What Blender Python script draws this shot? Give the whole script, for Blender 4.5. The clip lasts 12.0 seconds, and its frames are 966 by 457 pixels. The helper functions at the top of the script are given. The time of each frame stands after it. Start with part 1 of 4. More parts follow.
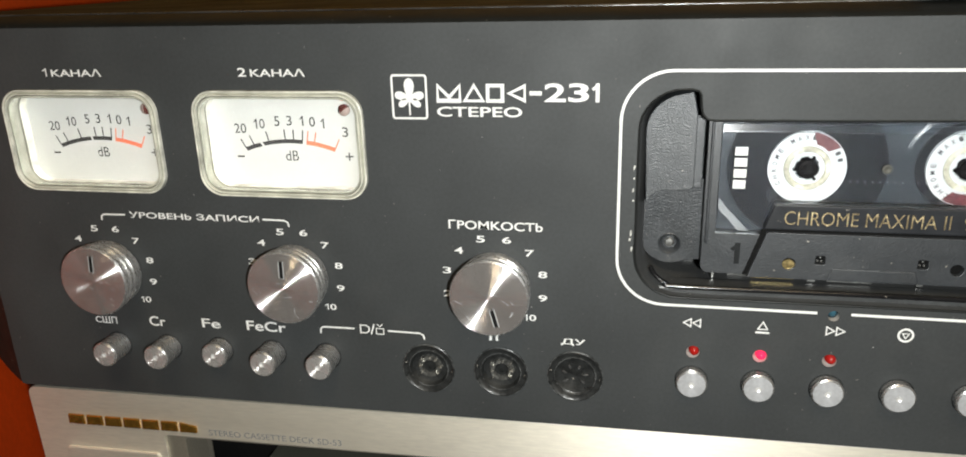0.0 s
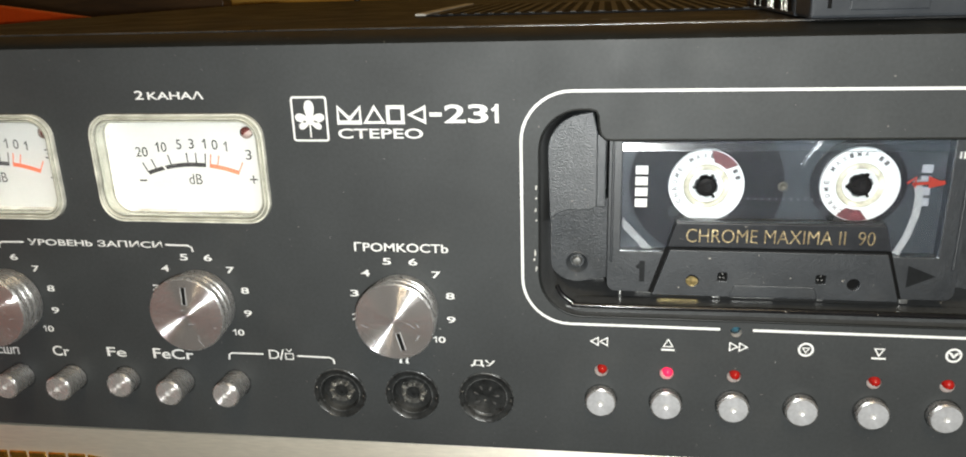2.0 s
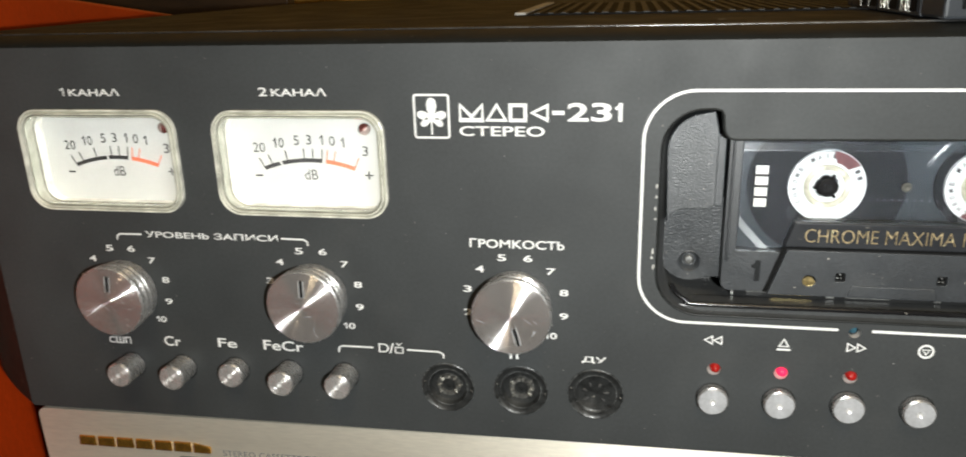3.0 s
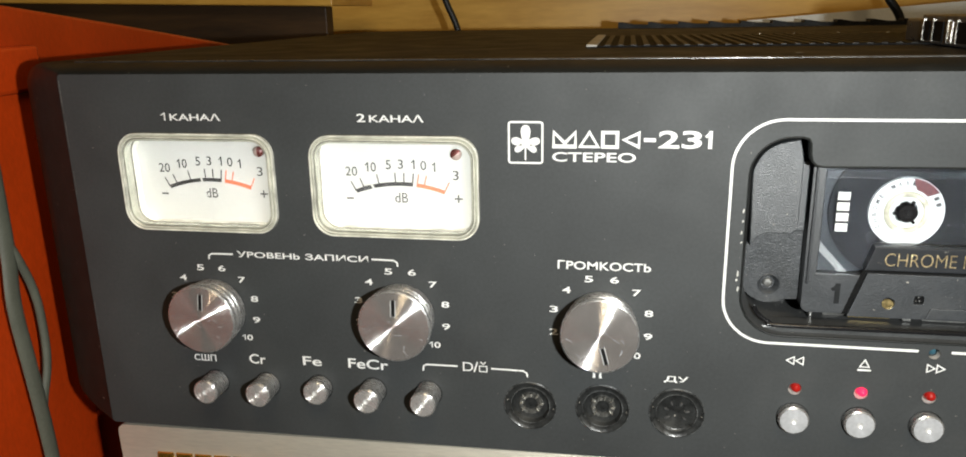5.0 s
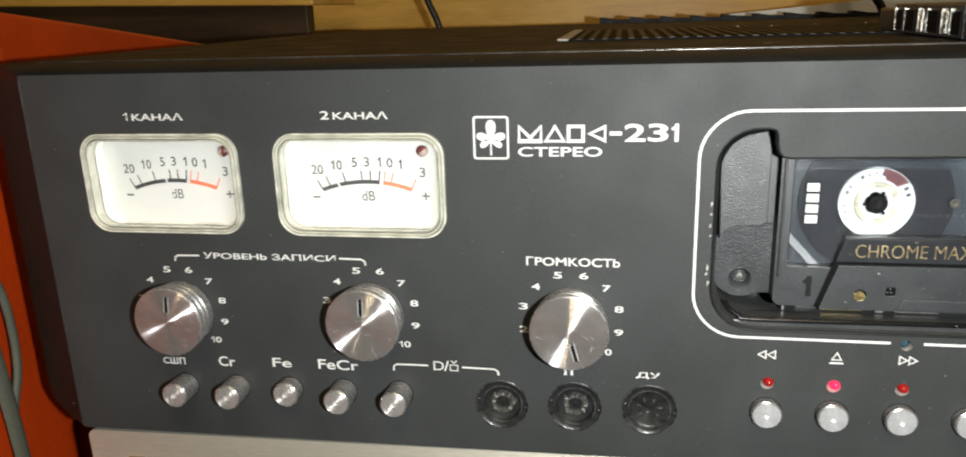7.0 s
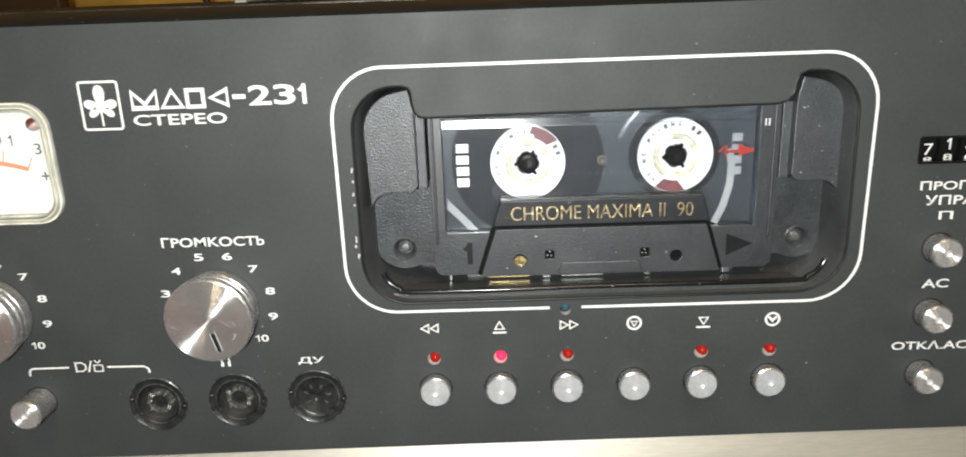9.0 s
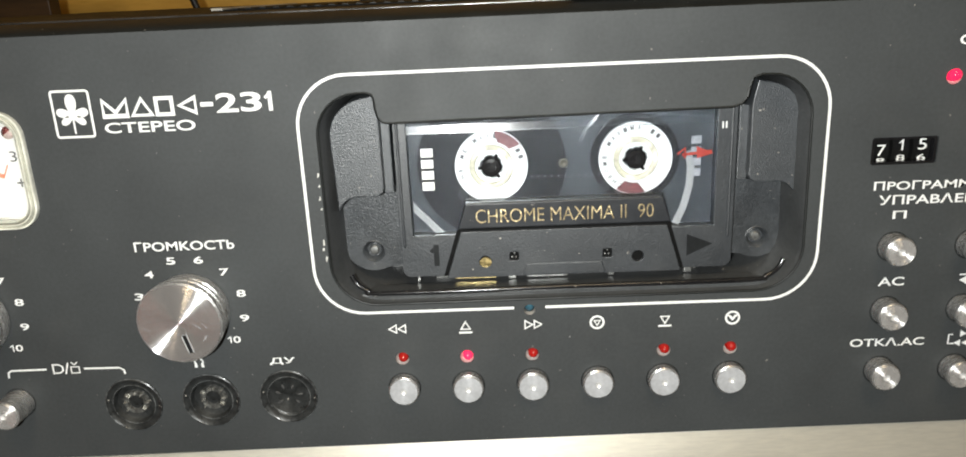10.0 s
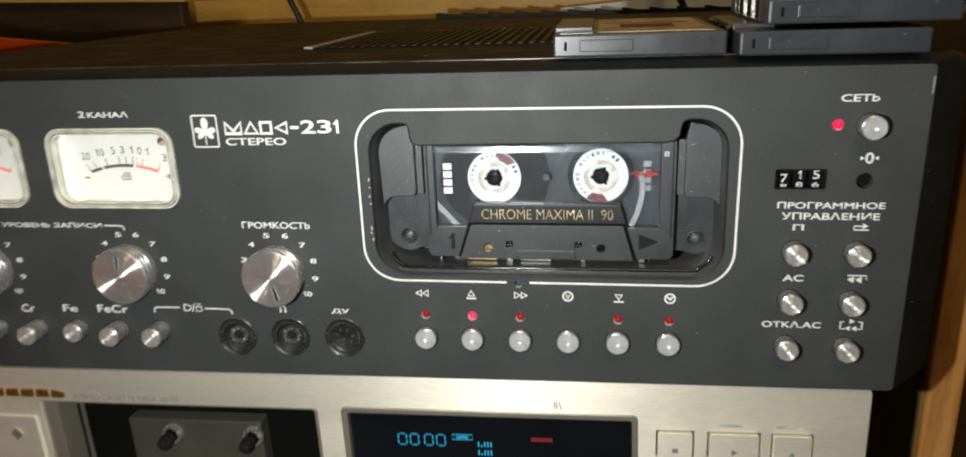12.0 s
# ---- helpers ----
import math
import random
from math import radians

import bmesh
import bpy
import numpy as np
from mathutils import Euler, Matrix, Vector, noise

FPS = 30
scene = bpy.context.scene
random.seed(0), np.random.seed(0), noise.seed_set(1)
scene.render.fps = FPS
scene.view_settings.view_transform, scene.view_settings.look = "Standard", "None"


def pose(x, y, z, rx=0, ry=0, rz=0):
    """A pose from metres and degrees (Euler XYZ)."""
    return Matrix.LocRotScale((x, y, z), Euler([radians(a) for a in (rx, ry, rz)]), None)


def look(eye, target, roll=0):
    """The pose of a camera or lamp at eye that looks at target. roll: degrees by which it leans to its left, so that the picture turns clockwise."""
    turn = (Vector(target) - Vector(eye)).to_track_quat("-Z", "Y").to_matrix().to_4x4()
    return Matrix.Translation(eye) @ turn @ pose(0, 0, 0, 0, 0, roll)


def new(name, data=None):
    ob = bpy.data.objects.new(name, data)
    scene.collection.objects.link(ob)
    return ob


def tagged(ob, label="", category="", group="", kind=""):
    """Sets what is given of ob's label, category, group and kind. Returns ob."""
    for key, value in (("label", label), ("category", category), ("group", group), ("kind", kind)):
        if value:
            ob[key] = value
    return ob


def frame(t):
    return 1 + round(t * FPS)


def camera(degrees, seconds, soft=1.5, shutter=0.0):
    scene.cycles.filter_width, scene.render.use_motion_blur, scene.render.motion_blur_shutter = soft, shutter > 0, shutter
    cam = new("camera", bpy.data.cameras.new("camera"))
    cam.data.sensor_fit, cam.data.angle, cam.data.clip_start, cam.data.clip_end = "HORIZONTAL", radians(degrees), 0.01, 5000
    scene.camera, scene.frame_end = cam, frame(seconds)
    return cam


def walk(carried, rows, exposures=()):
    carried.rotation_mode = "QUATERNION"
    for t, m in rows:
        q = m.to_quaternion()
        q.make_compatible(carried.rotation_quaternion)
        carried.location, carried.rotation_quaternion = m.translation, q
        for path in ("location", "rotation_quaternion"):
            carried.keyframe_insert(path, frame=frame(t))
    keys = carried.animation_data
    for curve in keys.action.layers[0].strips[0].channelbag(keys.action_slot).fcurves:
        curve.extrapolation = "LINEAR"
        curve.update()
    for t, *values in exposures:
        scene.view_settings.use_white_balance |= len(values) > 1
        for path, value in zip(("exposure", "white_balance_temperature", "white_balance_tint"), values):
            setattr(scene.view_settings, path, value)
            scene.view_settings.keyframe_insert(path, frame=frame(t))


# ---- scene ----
cam = camera(63.8, 12.0, soft=1.75, shutter=0.35)
PATH = [
    (0, (0.005, -0.2245, 0.1699), (-0.3827, 1.6286, -0.4747), -1.64),
    (0.5, (0.0077, -0.2293, 0.1726), (-0.3675, 1.6335, -0.4513), -1.80),
    (1, (0.0125, -0.2279, 0.1694), (-0.3026, 1.6403, -0.4714), -1.53),
    (1.5, (0.0243, -0.2197, 0.1677), (-0.2304, 1.6651, -0.4511), -1.23),
    (2, (0.0225, -0.2192, 0.171), (-0.276, 1.6611, -0.4417), -1.68),
    (2.5, (0.0167, -0.2161, 0.1749), (-0.3329, 1.6408, -0.4807), -2.27),
    (3, (-0.0054, -0.2262, 0.1722), (-0.3623, 1.6429, -0.4434), -1.56),
    (3.5, (-0.0221, -0.2332, 0.1722), (-0.3925, 1.6429, -0.4137), -0.73),
    (5.3, (-0.0324, -0.2407, 0.1734), (-0.3808, 1.6549, -0.3607), -1.24),
    (5.5, (-0.0296, -0.2403, 0.1729), (-0.3732, 1.6575, -0.3564), -1.29),
    (6, (-0.0278, -0.2401, 0.1743), (-0.3803, 1.6553, -0.3577), -1.44),
    (6.5, (-0.0282, -0.2383, 0.1737), (-0.3957, 1.6517, -0.3675), -1.53),
    (7, (-0.0236, -0.236, 0.1715), (-0.3701, 1.6566, -0.3744), -1.82),
    (7.5, (-0.0041, -0.2297, 0.1695), (-0.2622, 1.682, -0.3585), -2.04),
    (7.7, (0.0047, -0.2221, 0.1704), (-0.2451, 1.6841, -0.3811), -2.23),
    (9.3, (0.0484, -0.2113, 0.1584), (0.0259, 1.6997, -0.4311), -2.06),
    (9.5, (0.0503, -0.2149, 0.1597), (0.0125, 1.6988, -0.4202), -2.34),
    (10, (0.0559, -0.2161, 0.1611), (0.0059, 1.6951, -0.4261), -2.59),
    (10.5, (0.0551, -0.2132, 0.1601), (-0.0164, 1.6894, -0.4522), -2.22),
    (11, (0.0491, -0.22, 0.1658), (-0.026, 1.6875, -0.4306), -1.79),
    (11.5, (0.0592, -0.2409, 0.1775), (-0.0639, 1.6616, -0.4269), -2.28),
    (12, (0.095, -0.2935, 0.1875), (-0.1966, 1.5888, -0.4224), -2.10),
]
walk(cam, [(t, look(eye, target, roll)) for t, eye, target, roll in PATH],
     exposures=[(0, 0.17), (1, 0.25), (3.5, 0.3), (5.5, 0.4), (7.5, 0.4), (9.5, 0.40), (11, 0.32), (12, 0.08)])


# ---- light: the hand-held torch beside the lens, and the dim warm room ----
world = bpy.data.worlds.new("room_air")
scene.world = world
world.use_nodes = True
world.node_tree.nodes["Background"].inputs[0].default_value = (1.0, 0.86, 0.66, 1)
world.node_tree.nodes["Background"].inputs[1].default_value = 0.03

torch = bpy.data.lights.new("torch_lamp", "POINT")
torch.energy, torch.color, torch.shadow_soft_size = 3.8, (0.975, 1.0, 0.968), 0.005
new("torch_lamp", torch).location = (0.034, -0.253, 0.165)

# Unseen area lamp added as warm fill light for the room.
room_fill = bpy.data.lights.new("warm_fill_lamp", "AREA")
room_fill.energy, room_fill.color, room_fill.size = 6.6, (1.0, 0.79, 0.50), 0.5
lamp_ob = new("warm_fill_lamp", room_fill)
lamp_ob.matrix_world = look((0.2, -0.9, 1.55), (0.0, 0.2, 0.1))


# ---- materials ----
def mat(name, base, rough=0.5, metal=0.0, grain=0.0, grain_size=900.0, blot=0.0, blot_size=30.0, bump=0.0, bump_size=2000.0,
        emit=None, power=0.0, spec=0.5, coat=0.0, stretch=(1, 1, 1), dust=0.0, aniso=0.0):
    """A node material: base colour broken by fine grain and wide blotches, with roughness wear and fine relief."""
    m = bpy.data.materials.new(name)
    m.use_nodes = True
    nt = m.node_tree
    b = nt.nodes["Principled BSDF"]
    b.inputs["Base Color"].default_value = (*base, 1)
    b.inputs["Roughness"].default_value = rough
    b.inputs["Metallic"].default_value = metal
    b.inputs["Specular IOR Level"].default_value = spec
    b.inputs["Coat Weight"].default_value = coat
    link = nt.links.new
    co = nt.nodes.new("ShaderNodeTexCoord")
    mp = nt.nodes.new("ShaderNodeMapping")
    mp.inputs["Scale"].default_value = stretch
    link(co.outputs["Object"], mp.inputs[0])

    def noise_tex(size, detail=3.0):
        n = nt.nodes.new("ShaderNodeTexNoise")
        n.inputs["Scale"].default_value, n.inputs["Detail"].default_value = size, detail
        link(mp.outputs[0], n.inputs["Vector"])
        return n

    def ramp(src, lo, hi, a, z):
        r = nt.nodes.new("ShaderNodeMapRange")
        for k, v in zip(("From Min", "From Max", "To Min", "To Max"), (lo, hi, a, z)):
            r.inputs[k].default_value = v
        link(src, r.inputs["Value"])
        return r.outputs[0]

    colour = None
    if grain or blot:
        value = nt.nodes.new("ShaderNodeMath")
        value.operation = "MULTIPLY"
        link(ramp(noise_tex(grain_size).outputs[0], 0.3, 0.7, 1 - grain, 1 + grain), value.inputs[0])
        link(ramp(noise_tex(blot_size, 5).outputs[0], 0.3, 0.7, 1 - blot, 1 + blot), value.inputs[1])
        mix = nt.nodes.new("ShaderNodeVectorMath")
        mix.operation = "SCALE"
        mix.inputs[0].default_value = base
        link(value.outputs[0], mix.inputs["Scale"])
        colour = mix.outputs[0]
        link(ramp(noise_tex(blot_size * 2.3, 6).outputs[0], 0.3, 0.7, max(0.02, rough - 0.12 * blot - 0.03), rough + 0.12 * blot + 0.03), b.inputs["Roughness"])
    if dust:
        cover = nt.nodes.new("ShaderNodeMix")
        cover.data_type = "RGBA"
        speck = nt.nodes.new("ShaderNodeMath")
        speck.operation = "MAXIMUM"
        link(ramp(noise_tex(700, 2).outputs[0], 0.735, 0.77, 0, min(1, dust * 9)), speck.inputs[0])
        link(ramp(noise_tex(45, 6).outputs[0], 0.55, 0.8, 0, dust * 0.5), speck.inputs[1])
        link(speck.outputs[0], cover.inputs[0])
        cover.inputs[6].default_value = (*base, 1)
        if colour:
            link(colour, cover.inputs[6])
        cover.inputs[7].default_value = (0.42, 0.39, 0.34, 1)
        colour = cover.outputs[2]
    if colour:
        link(colour, b.inputs["Base Color"])
    if bump:
        bp = nt.nodes.new("ShaderNodeBump")
        bp.inputs["Strength"].default_value, bp.inputs["Distance"].default_value = bump, 0.0004
        link(noise_tex(bump_size, 2).outputs[0], bp.inputs["Height"])
        link(bp.outputs[0], b.inputs["Normal"])
    if aniso:
        b.inputs["Anisotropic"].default_value = aniso
        tg = nt.nodes.new("ShaderNodeTangent")
        tg.direction_type, tg.axis = "RADIAL", "Y"
        b.inputs["Anisotropic Rotation"].default_value = 0.25
        link(tg.outputs[0], b.inputs["Tangent"])
    if emit:
        b.inputs["Emission Color"].default_value = (*emit, 1)
        b.inputs["Emission Strength"].default_value = power
    return m


def grooved(m, lay, slope):
    """Fine tool marks: turned rings round y, spun rings along y, or brush lines along x. They tilt the surface at random across the marks."""
    nt = m.node_tree
    link = nt.links.new

    def math_node(kind, *values):
        n = nt.nodes.new("ShaderNodeMath")
        n.operation = kind
        for socket_in, v in zip(n.inputs, values):
            if isinstance(v, (int, float)):
                socket_in.default_value = v
            else:
                link(v, socket_in)
        return n.outputs[0]

    def vector_node(kind, a, b=None, scale=None):
        n = nt.nodes.new("ShaderNodeVectorMath")
        n.operation = kind
        for socket_in, v in zip(n.inputs, (a, b)):
            if isinstance(v, tuple):
                socket_in.default_value = v
            elif v is not None:
                link(v, socket_in)
        if scale is not None:
            link(scale, n.inputs["Scale"])
        return n
    co = nt.nodes.new("ShaderNodeTexCoord").outputs["Object"]
    if lay == "turned":
        across = vector_node("MULTIPLY", co, (1, 0, 1)).outputs[0]
        along = vector_node("LENGTH", across).outputs["Value"]
        way = vector_node("NORMALIZE", across).outputs[0]
    else:
        axis = (0, 1, 0) if lay == "spun" else (0, 0, 1)
        along = vector_node("DOT_PRODUCT", co, axis).outputs["Value"]
        way = axis
    grit = nt.nodes.new("ShaderNodeTexWhiteNoise")
    grit.noise_dimensions = "1D"
    link(math_node("MULTIPLY", along, 90000.0), grit.inputs["W"])
    tilt = math_node("MULTIPLY", math_node("SUBTRACT", grit.outputs["Value"], 0.5), 2 * slope)
    lean = vector_node("SCALE", way, scale=tilt).outputs[0]
    facing = nt.nodes.new("ShaderNodeNewGeometry").outputs["Normal"]
    tilted = vector_node("NORMALIZE", vector_node("ADD", facing, lean).outputs[0]).outputs[0]
    link(tilted, nt.nodes["Principled BSDF"].inputs["Normal"])
    return m


def clear_mat(name, tint, rough, ior=1.45):
    m = bpy.data.materials.new(name)
    m.use_nodes = True
    b = m.node_tree.nodes["Principled BSDF"]
    b.inputs["Base Color"].default_value = (*tint, 1)
    b.inputs["Roughness"].default_value, b.inputs["IOR"].default_value = rough, ior
    b.inputs["Transmission Weight"].default_value = 1.0
    return m


def wood(name, dark, light, scale=18.0, rough=0.5, stretch=(1, 1, 1)):
    m = bpy.data.materials.new(name)
    m.use_nodes = True
    nt = m.node_tree
    b = nt.nodes["Principled BSDF"]
    co, mp = nt.nodes.new("ShaderNodeTexCoord"), nt.nodes.new("ShaderNodeMapping")
    mp.inputs["Scale"].default_value = stretch
    nt.links.new(co.outputs["Object"], mp.inputs[0])
    n1, n2 = nt.nodes.new("ShaderNodeTexNoise"), nt.nodes.new("ShaderNodeTexNoise")
    n1.inputs["Scale"].default_value, n1.inputs["Detail"].default_value, n1.inputs["Distortion"].default_value = scale, 6, 1.2
    n2.inputs["Scale"].default_value, n2.inputs["Detail"].default_value = scale * 14, 4
    for n in (n1, n2):
        nt.links.new(mp.outputs[0], n.inputs["Vector"])
    add = nt.nodes.new("ShaderNodeMath")
    add.operation = "MULTIPLY_ADD"
    nt.links.new(n2.outputs[0], add.inputs[0])
    add.inputs[1].default_value = 0.35
    nt.links.new(n1.outputs[0], add.inputs[2])
    cr = nt.nodes.new("ShaderNodeValToRGB")
    cr.color_ramp.elements[0].position, cr.color_ramp.elements[1].position = 0.45, 0.85
    cr.color_ramp.elements[0].color, cr.color_ramp.elements[1].color = (*dark, 1), (*light, 1)
    nt.links.new(add.outputs[0], cr.inputs[0])
    nt.links.new(cr.outputs[0], b.inputs["Base Color"])
    bp = nt.nodes.new("ShaderNodeBump")
    bp.inputs["Strength"].default_value, bp.inputs["Distance"].default_value = 0.3, 0.0006
    nt.links.new(n2.outputs[0], bp.inputs["Height"])
    nt.links.new(bp.outputs[0], b.inputs["Normal"])
    b.inputs["Roughness"].default_value = rough
    return m


PANEL = mat("black_satin_paint", (0.0380, 0.0412, 0.0422), 0.62, spec=0.5, grain=0.10, blot=0.18, blot_size=26, bump=0.05, bump_size=5000, dust=0.05)
CASE = mat("black_crinkle_steel", (0.0115, 0.0115, 0.011), 0.58, spec=0.20, grain=0.25, blot=0.5, blot_size=22, bump=0.35, bump_size=1300, dust=0.06)
BEVEL = mat("black_moulded_frame", (0.0085, 0.0095, 0.009), 0.50, spec=0.3, grain=0.15, blot=0.2, blot_size=40, bump=0.15, dust=0.05)
TEXTURED = mat("pebbled_black_plastic", (0.043, 0.0475, 0.053), 0.42, spec=0.9, grain=0.15, blot=0.2, blot_size=60, bump=0.42, bump_size=2300, dust=0.18)
WORN = mat("worn_glossy_black_plastic", (0.038, 0.0415, 0.0455), 0.38, spec=0.7, grain=0.2, blot=0.25, blot_size=90, bump=0.38, bump_size=2100, dust=0.13)
WALL = mat("moulded_well_wall", (0.055, 0.057, 0.058), 0.34, grain=0.15, blot=0.25, blot_size=50, bump=0.15, bump_size=400, dust=0.06)
GLOSS = mat("gloss_black_plastic", (0.010, 0.010, 0.011), 0.16, grain=0.1, blot=0.2, blot_size=60, bump=0.1, bump_size=300, dust=0.05)
SHELL = mat("cassette_black_plastic", (0.025, 0.0285, 0.033), 0.46, spec=1.0, grain=0.15, blot=0.15, blot_size=60, bump=0.26, bump_size=1900, dust=0.10)
STRIP = mat("label_strip_plastic", (0.019, 0.021, 0.025), 0.36, spec=0.8, grain=0.15, blot=0.15, blot_size=60, bump=0.12, bump_size=900, dust=0.07)
# Relief shade of the marks moulded in shell plastic, painted as flat dark.
MARK = mat("moulded_mark_painted_shade", (0.010, 0.011, 0.012), 0.5, spec=0.3, grain=0.2, blot=0.2)
DARK = mat("unlit_black", (0.005, 0.005, 0.005), 0.7, grain=0.2, blot=0.2, spec=0.1)
INK = mat("white_print", (0.80, 0.80, 0.78), 0.5, grain=0.06, blot=0.06, blot_size=200)
GOLD_INK = mat("gold_foil_print", (0.78, 0.62, 0.36), 0.36, 0.9, grain=0.3, grain_size=1200, blot=0.5, blot_size=420, bump=0.6, bump_size=650)
BLACK_INK = mat("black_print", (0.035, 0.035, 0.037), 0.6, grain=0.1, blot=0.1)
RED_INK = mat("orange_red_print", (0.62, 0.14, 0.075), 0.6, grain=0.08, blot=0.1)
TURNED = grooved(mat("turned_aluminium", (0.76, 0.725, 0.71), 0.16, 0.82, grain=0.06, grain_size=1500, blot=0.10, blot_size=120), "turned", 0.92)
SPUN = grooved(mat("spun_aluminium_side", (0.72, 0.71, 0.70), 0.27, 0.82, grain=0.08, blot=0.15, blot_size=150, stretch=(1, 6, 1)), "spun", 0.8)
CAP = grooved(mat("turned_button_cap", (0.66, 0.64, 0.625), 0.27, 0.60, grain=0.06, grain_size=1500, blot=0.10, blot_size=200), "turned", 0.92)
# Pale metal that carries the glint of button centres and groove rims as colour.
GLINT_METAL = mat("painted_glint_metal", (0.80, 0.79, 0.78), 0.35, 0.35, grain=0.05, blot=0.1, blot_size=500)
DULL = mat("matt_aluminium_cap", (0.50, 0.505, 0.52), 0.42, 0.30, grain=0.08, blot=0.12, blot_size=200, aniso=0.5)
SCRATCH = mat("bright_scratch", (0.85, 0.85, 0.84), 0.6, 0.3, grain=0.05, blot=0.1)
GROOVE = mat("knob_pointer_groove", (0.008, 0.008, 0.008), 0.7, spec=0.2, grain=0.1, blot=0.1)
DIAL = mat("white_dial_card", (0.45, 0.455, 0.435), 0.55, grain=0.015, blot=0.03, blot_size=40, emit=(1.0, 0.98, 0.92), power=0.0)
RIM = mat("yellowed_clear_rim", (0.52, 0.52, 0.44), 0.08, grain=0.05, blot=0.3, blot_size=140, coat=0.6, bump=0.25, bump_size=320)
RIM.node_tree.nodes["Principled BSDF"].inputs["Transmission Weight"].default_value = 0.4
# Highlight and shade of the clear frame are put into these two colours.
RIM_EDGE = mat("rim_edge_painted_highlight", (0.68, 0.67, 0.59), 0.15, grain=0.05, blot=0.4, blot_size=160, coat=0.6)
RIM_DEEP = mat("rim_groove_painted_shade", (0.17, 0.17, 0.14), 0.2, grain=0.05, blot=0.4, blot_size=160, coat=0.5)
PALE_LAMP = mat("pale_lamp_lens", (0.27, 0.21, 0.19), 0.15, grain=0.05, blot=0.1, coat=0.5)
SOCKET = mat("dusty_black_socket", (0.020, 0.021, 0.021), 0.33, grain=0.3, grain_size=1500, blot=0.45, blot_size=260, bump=0.25, bump_size=700, dust=0.25)
# Thin highlights on the socket rims are painted as paler edge rings.
SOCKET_EDGE = mat("socket_edge_highlight", (0.085, 0.088, 0.088), 0.30, 0.2, grain=0.5, blot=0.9, blot_size=260, bump=0.3, bump_size=500)
RING = mat("scuffed_contact_ring", (0.17, 0.17, 0.16), 0.35, 0.7, grain=0.5, grain_size=1600, blot=0.6, blot_size=700, bump=0.4, bump_size=1400)
PANE = clear_mat("clear_plastic_pane", (1, 1, 1), 0.03, 1.3)
WINDOW = clear_mat("smoked_clear_shell", (0.80, 0.84, 0.88), 0.04, 1.35)
RED_LED = mat("red_lamp_dim", (0.30, 0.010, 0.008), 0.12, grain=0.05, blot=0.1, coat=0.6, emit=(1.0, 0.03, 0.01), power=0.05)
RED_LIT = mat("red_lamp_lit", (0.75, 0.02, 0.06), 0.14, grain=0.05, blot=0.1, coat=0.5, emit=(1.0, 0.03, 0.12), power=0.75)
RED_POWER = mat("red_power_lens", (0.72, 0.012, 0.05), 0.12, grain=0.05, blot=0.1, coat=0.6, emit=(1.0, 0.02, 0.10), power=0.7)
MAROON = mat("maroon_lamp_off", (0.085, 0.022, 0.02), 0.2, grain=0.1, blot=0.3, blot_size=500, coat=0.5)
COLLAR = mat("pale_lamp_collar", (0.46, 0.43, 0.40), 0.35, grain=0.05, blot=0.1)
PIN = mat("socket_contact_metal", (0.66, 0.64, 0.58), 0.24, 0.8, grain=0.3, blot=0.7, blot_size=400)
PIN_DULL = mat("tarnished_contact", (0.17, 0.17, 0.17), 0.4, 0.7, grain=0.2, blot=0.3, blot_size=400)
BLUE = mat("blue_sensor_lens", (0.03, 0.085, 0.115), 0.2, grain=0.1, blot=0.3, blot_size=500, coat=0.4)
REEL = mat("white_reel_plastic", (0.46, 0.455, 0.44), 0.42, grain=0.02, blot=0.05, blot_size=150)
HUB = mat("yellowed_hub_plastic", (0.44, 0.41, 0.31), 0.25, grain=0.1, blot=0.5, blot_size=260, coat=0.4)
SPECK = mat("pale_dust_speck", (0.34, 0.34, 0.32), 0.7, grain=0.1, blot=0.2)
GREY_INK = mat("grey_print", (0.20, 0.20, 0.21), 0.5, grain=0.08, blot=0.1)
WINE = mat("dark_red_pen_mark", (0.075, 0.014, 0.016), 0.5, grain=0.2, blot=0.4, blot_size=700)
TAPE = mat("dark_brown_tape", (0.016, 0.016, 0.018), 0.25, grain=0.1, grain_size=2500, blot=0.05, blot_size=20)
RIDGE = clear_mat("frosted_clear_ridge", (0.88, 0.91, 0.94), 0.16)
PEN_RED = mat("dull_red_pen", (0.34, 0.035, 0.022), 0.5, grain=0.1, blot=0.2)
LINER = mat("grey_slip_sheet", (0.026, 0.029, 0.033), 0.35, grain=0.05, blot=0.12, blot_size=60)
LEADER = mat("white_leader_tape", (0.20, 0.20, 0.20), 0.35, grain=0.05, blot=0.1)
BRASS = mat("brass_mechanism", (0.62, 0.48, 0.22), 0.35, 1.0, grain=0.2, blot=0.3, blot_size=400)
STEEL = mat("steel_mechanism", (0.36, 0.36, 0.35), 0.40, 0.9, grain=0.15, blot=0.25, blot_size=300)
SILVER = grooved(mat("champagne_fascia", (0.92, 0.865, 0.74), 0.45, 0.66, grain=0.05, grain_size=1400, blot=0.10, blot_size=16, stretch=(0.15, 1, 1)), "brushed", 0.74)
SILVER_DARK = mat("champagne_trim", (0.36, 0.33, 0.27), 0.36, 0.6, grain=0.06, blot=0.12, blot_size=30)
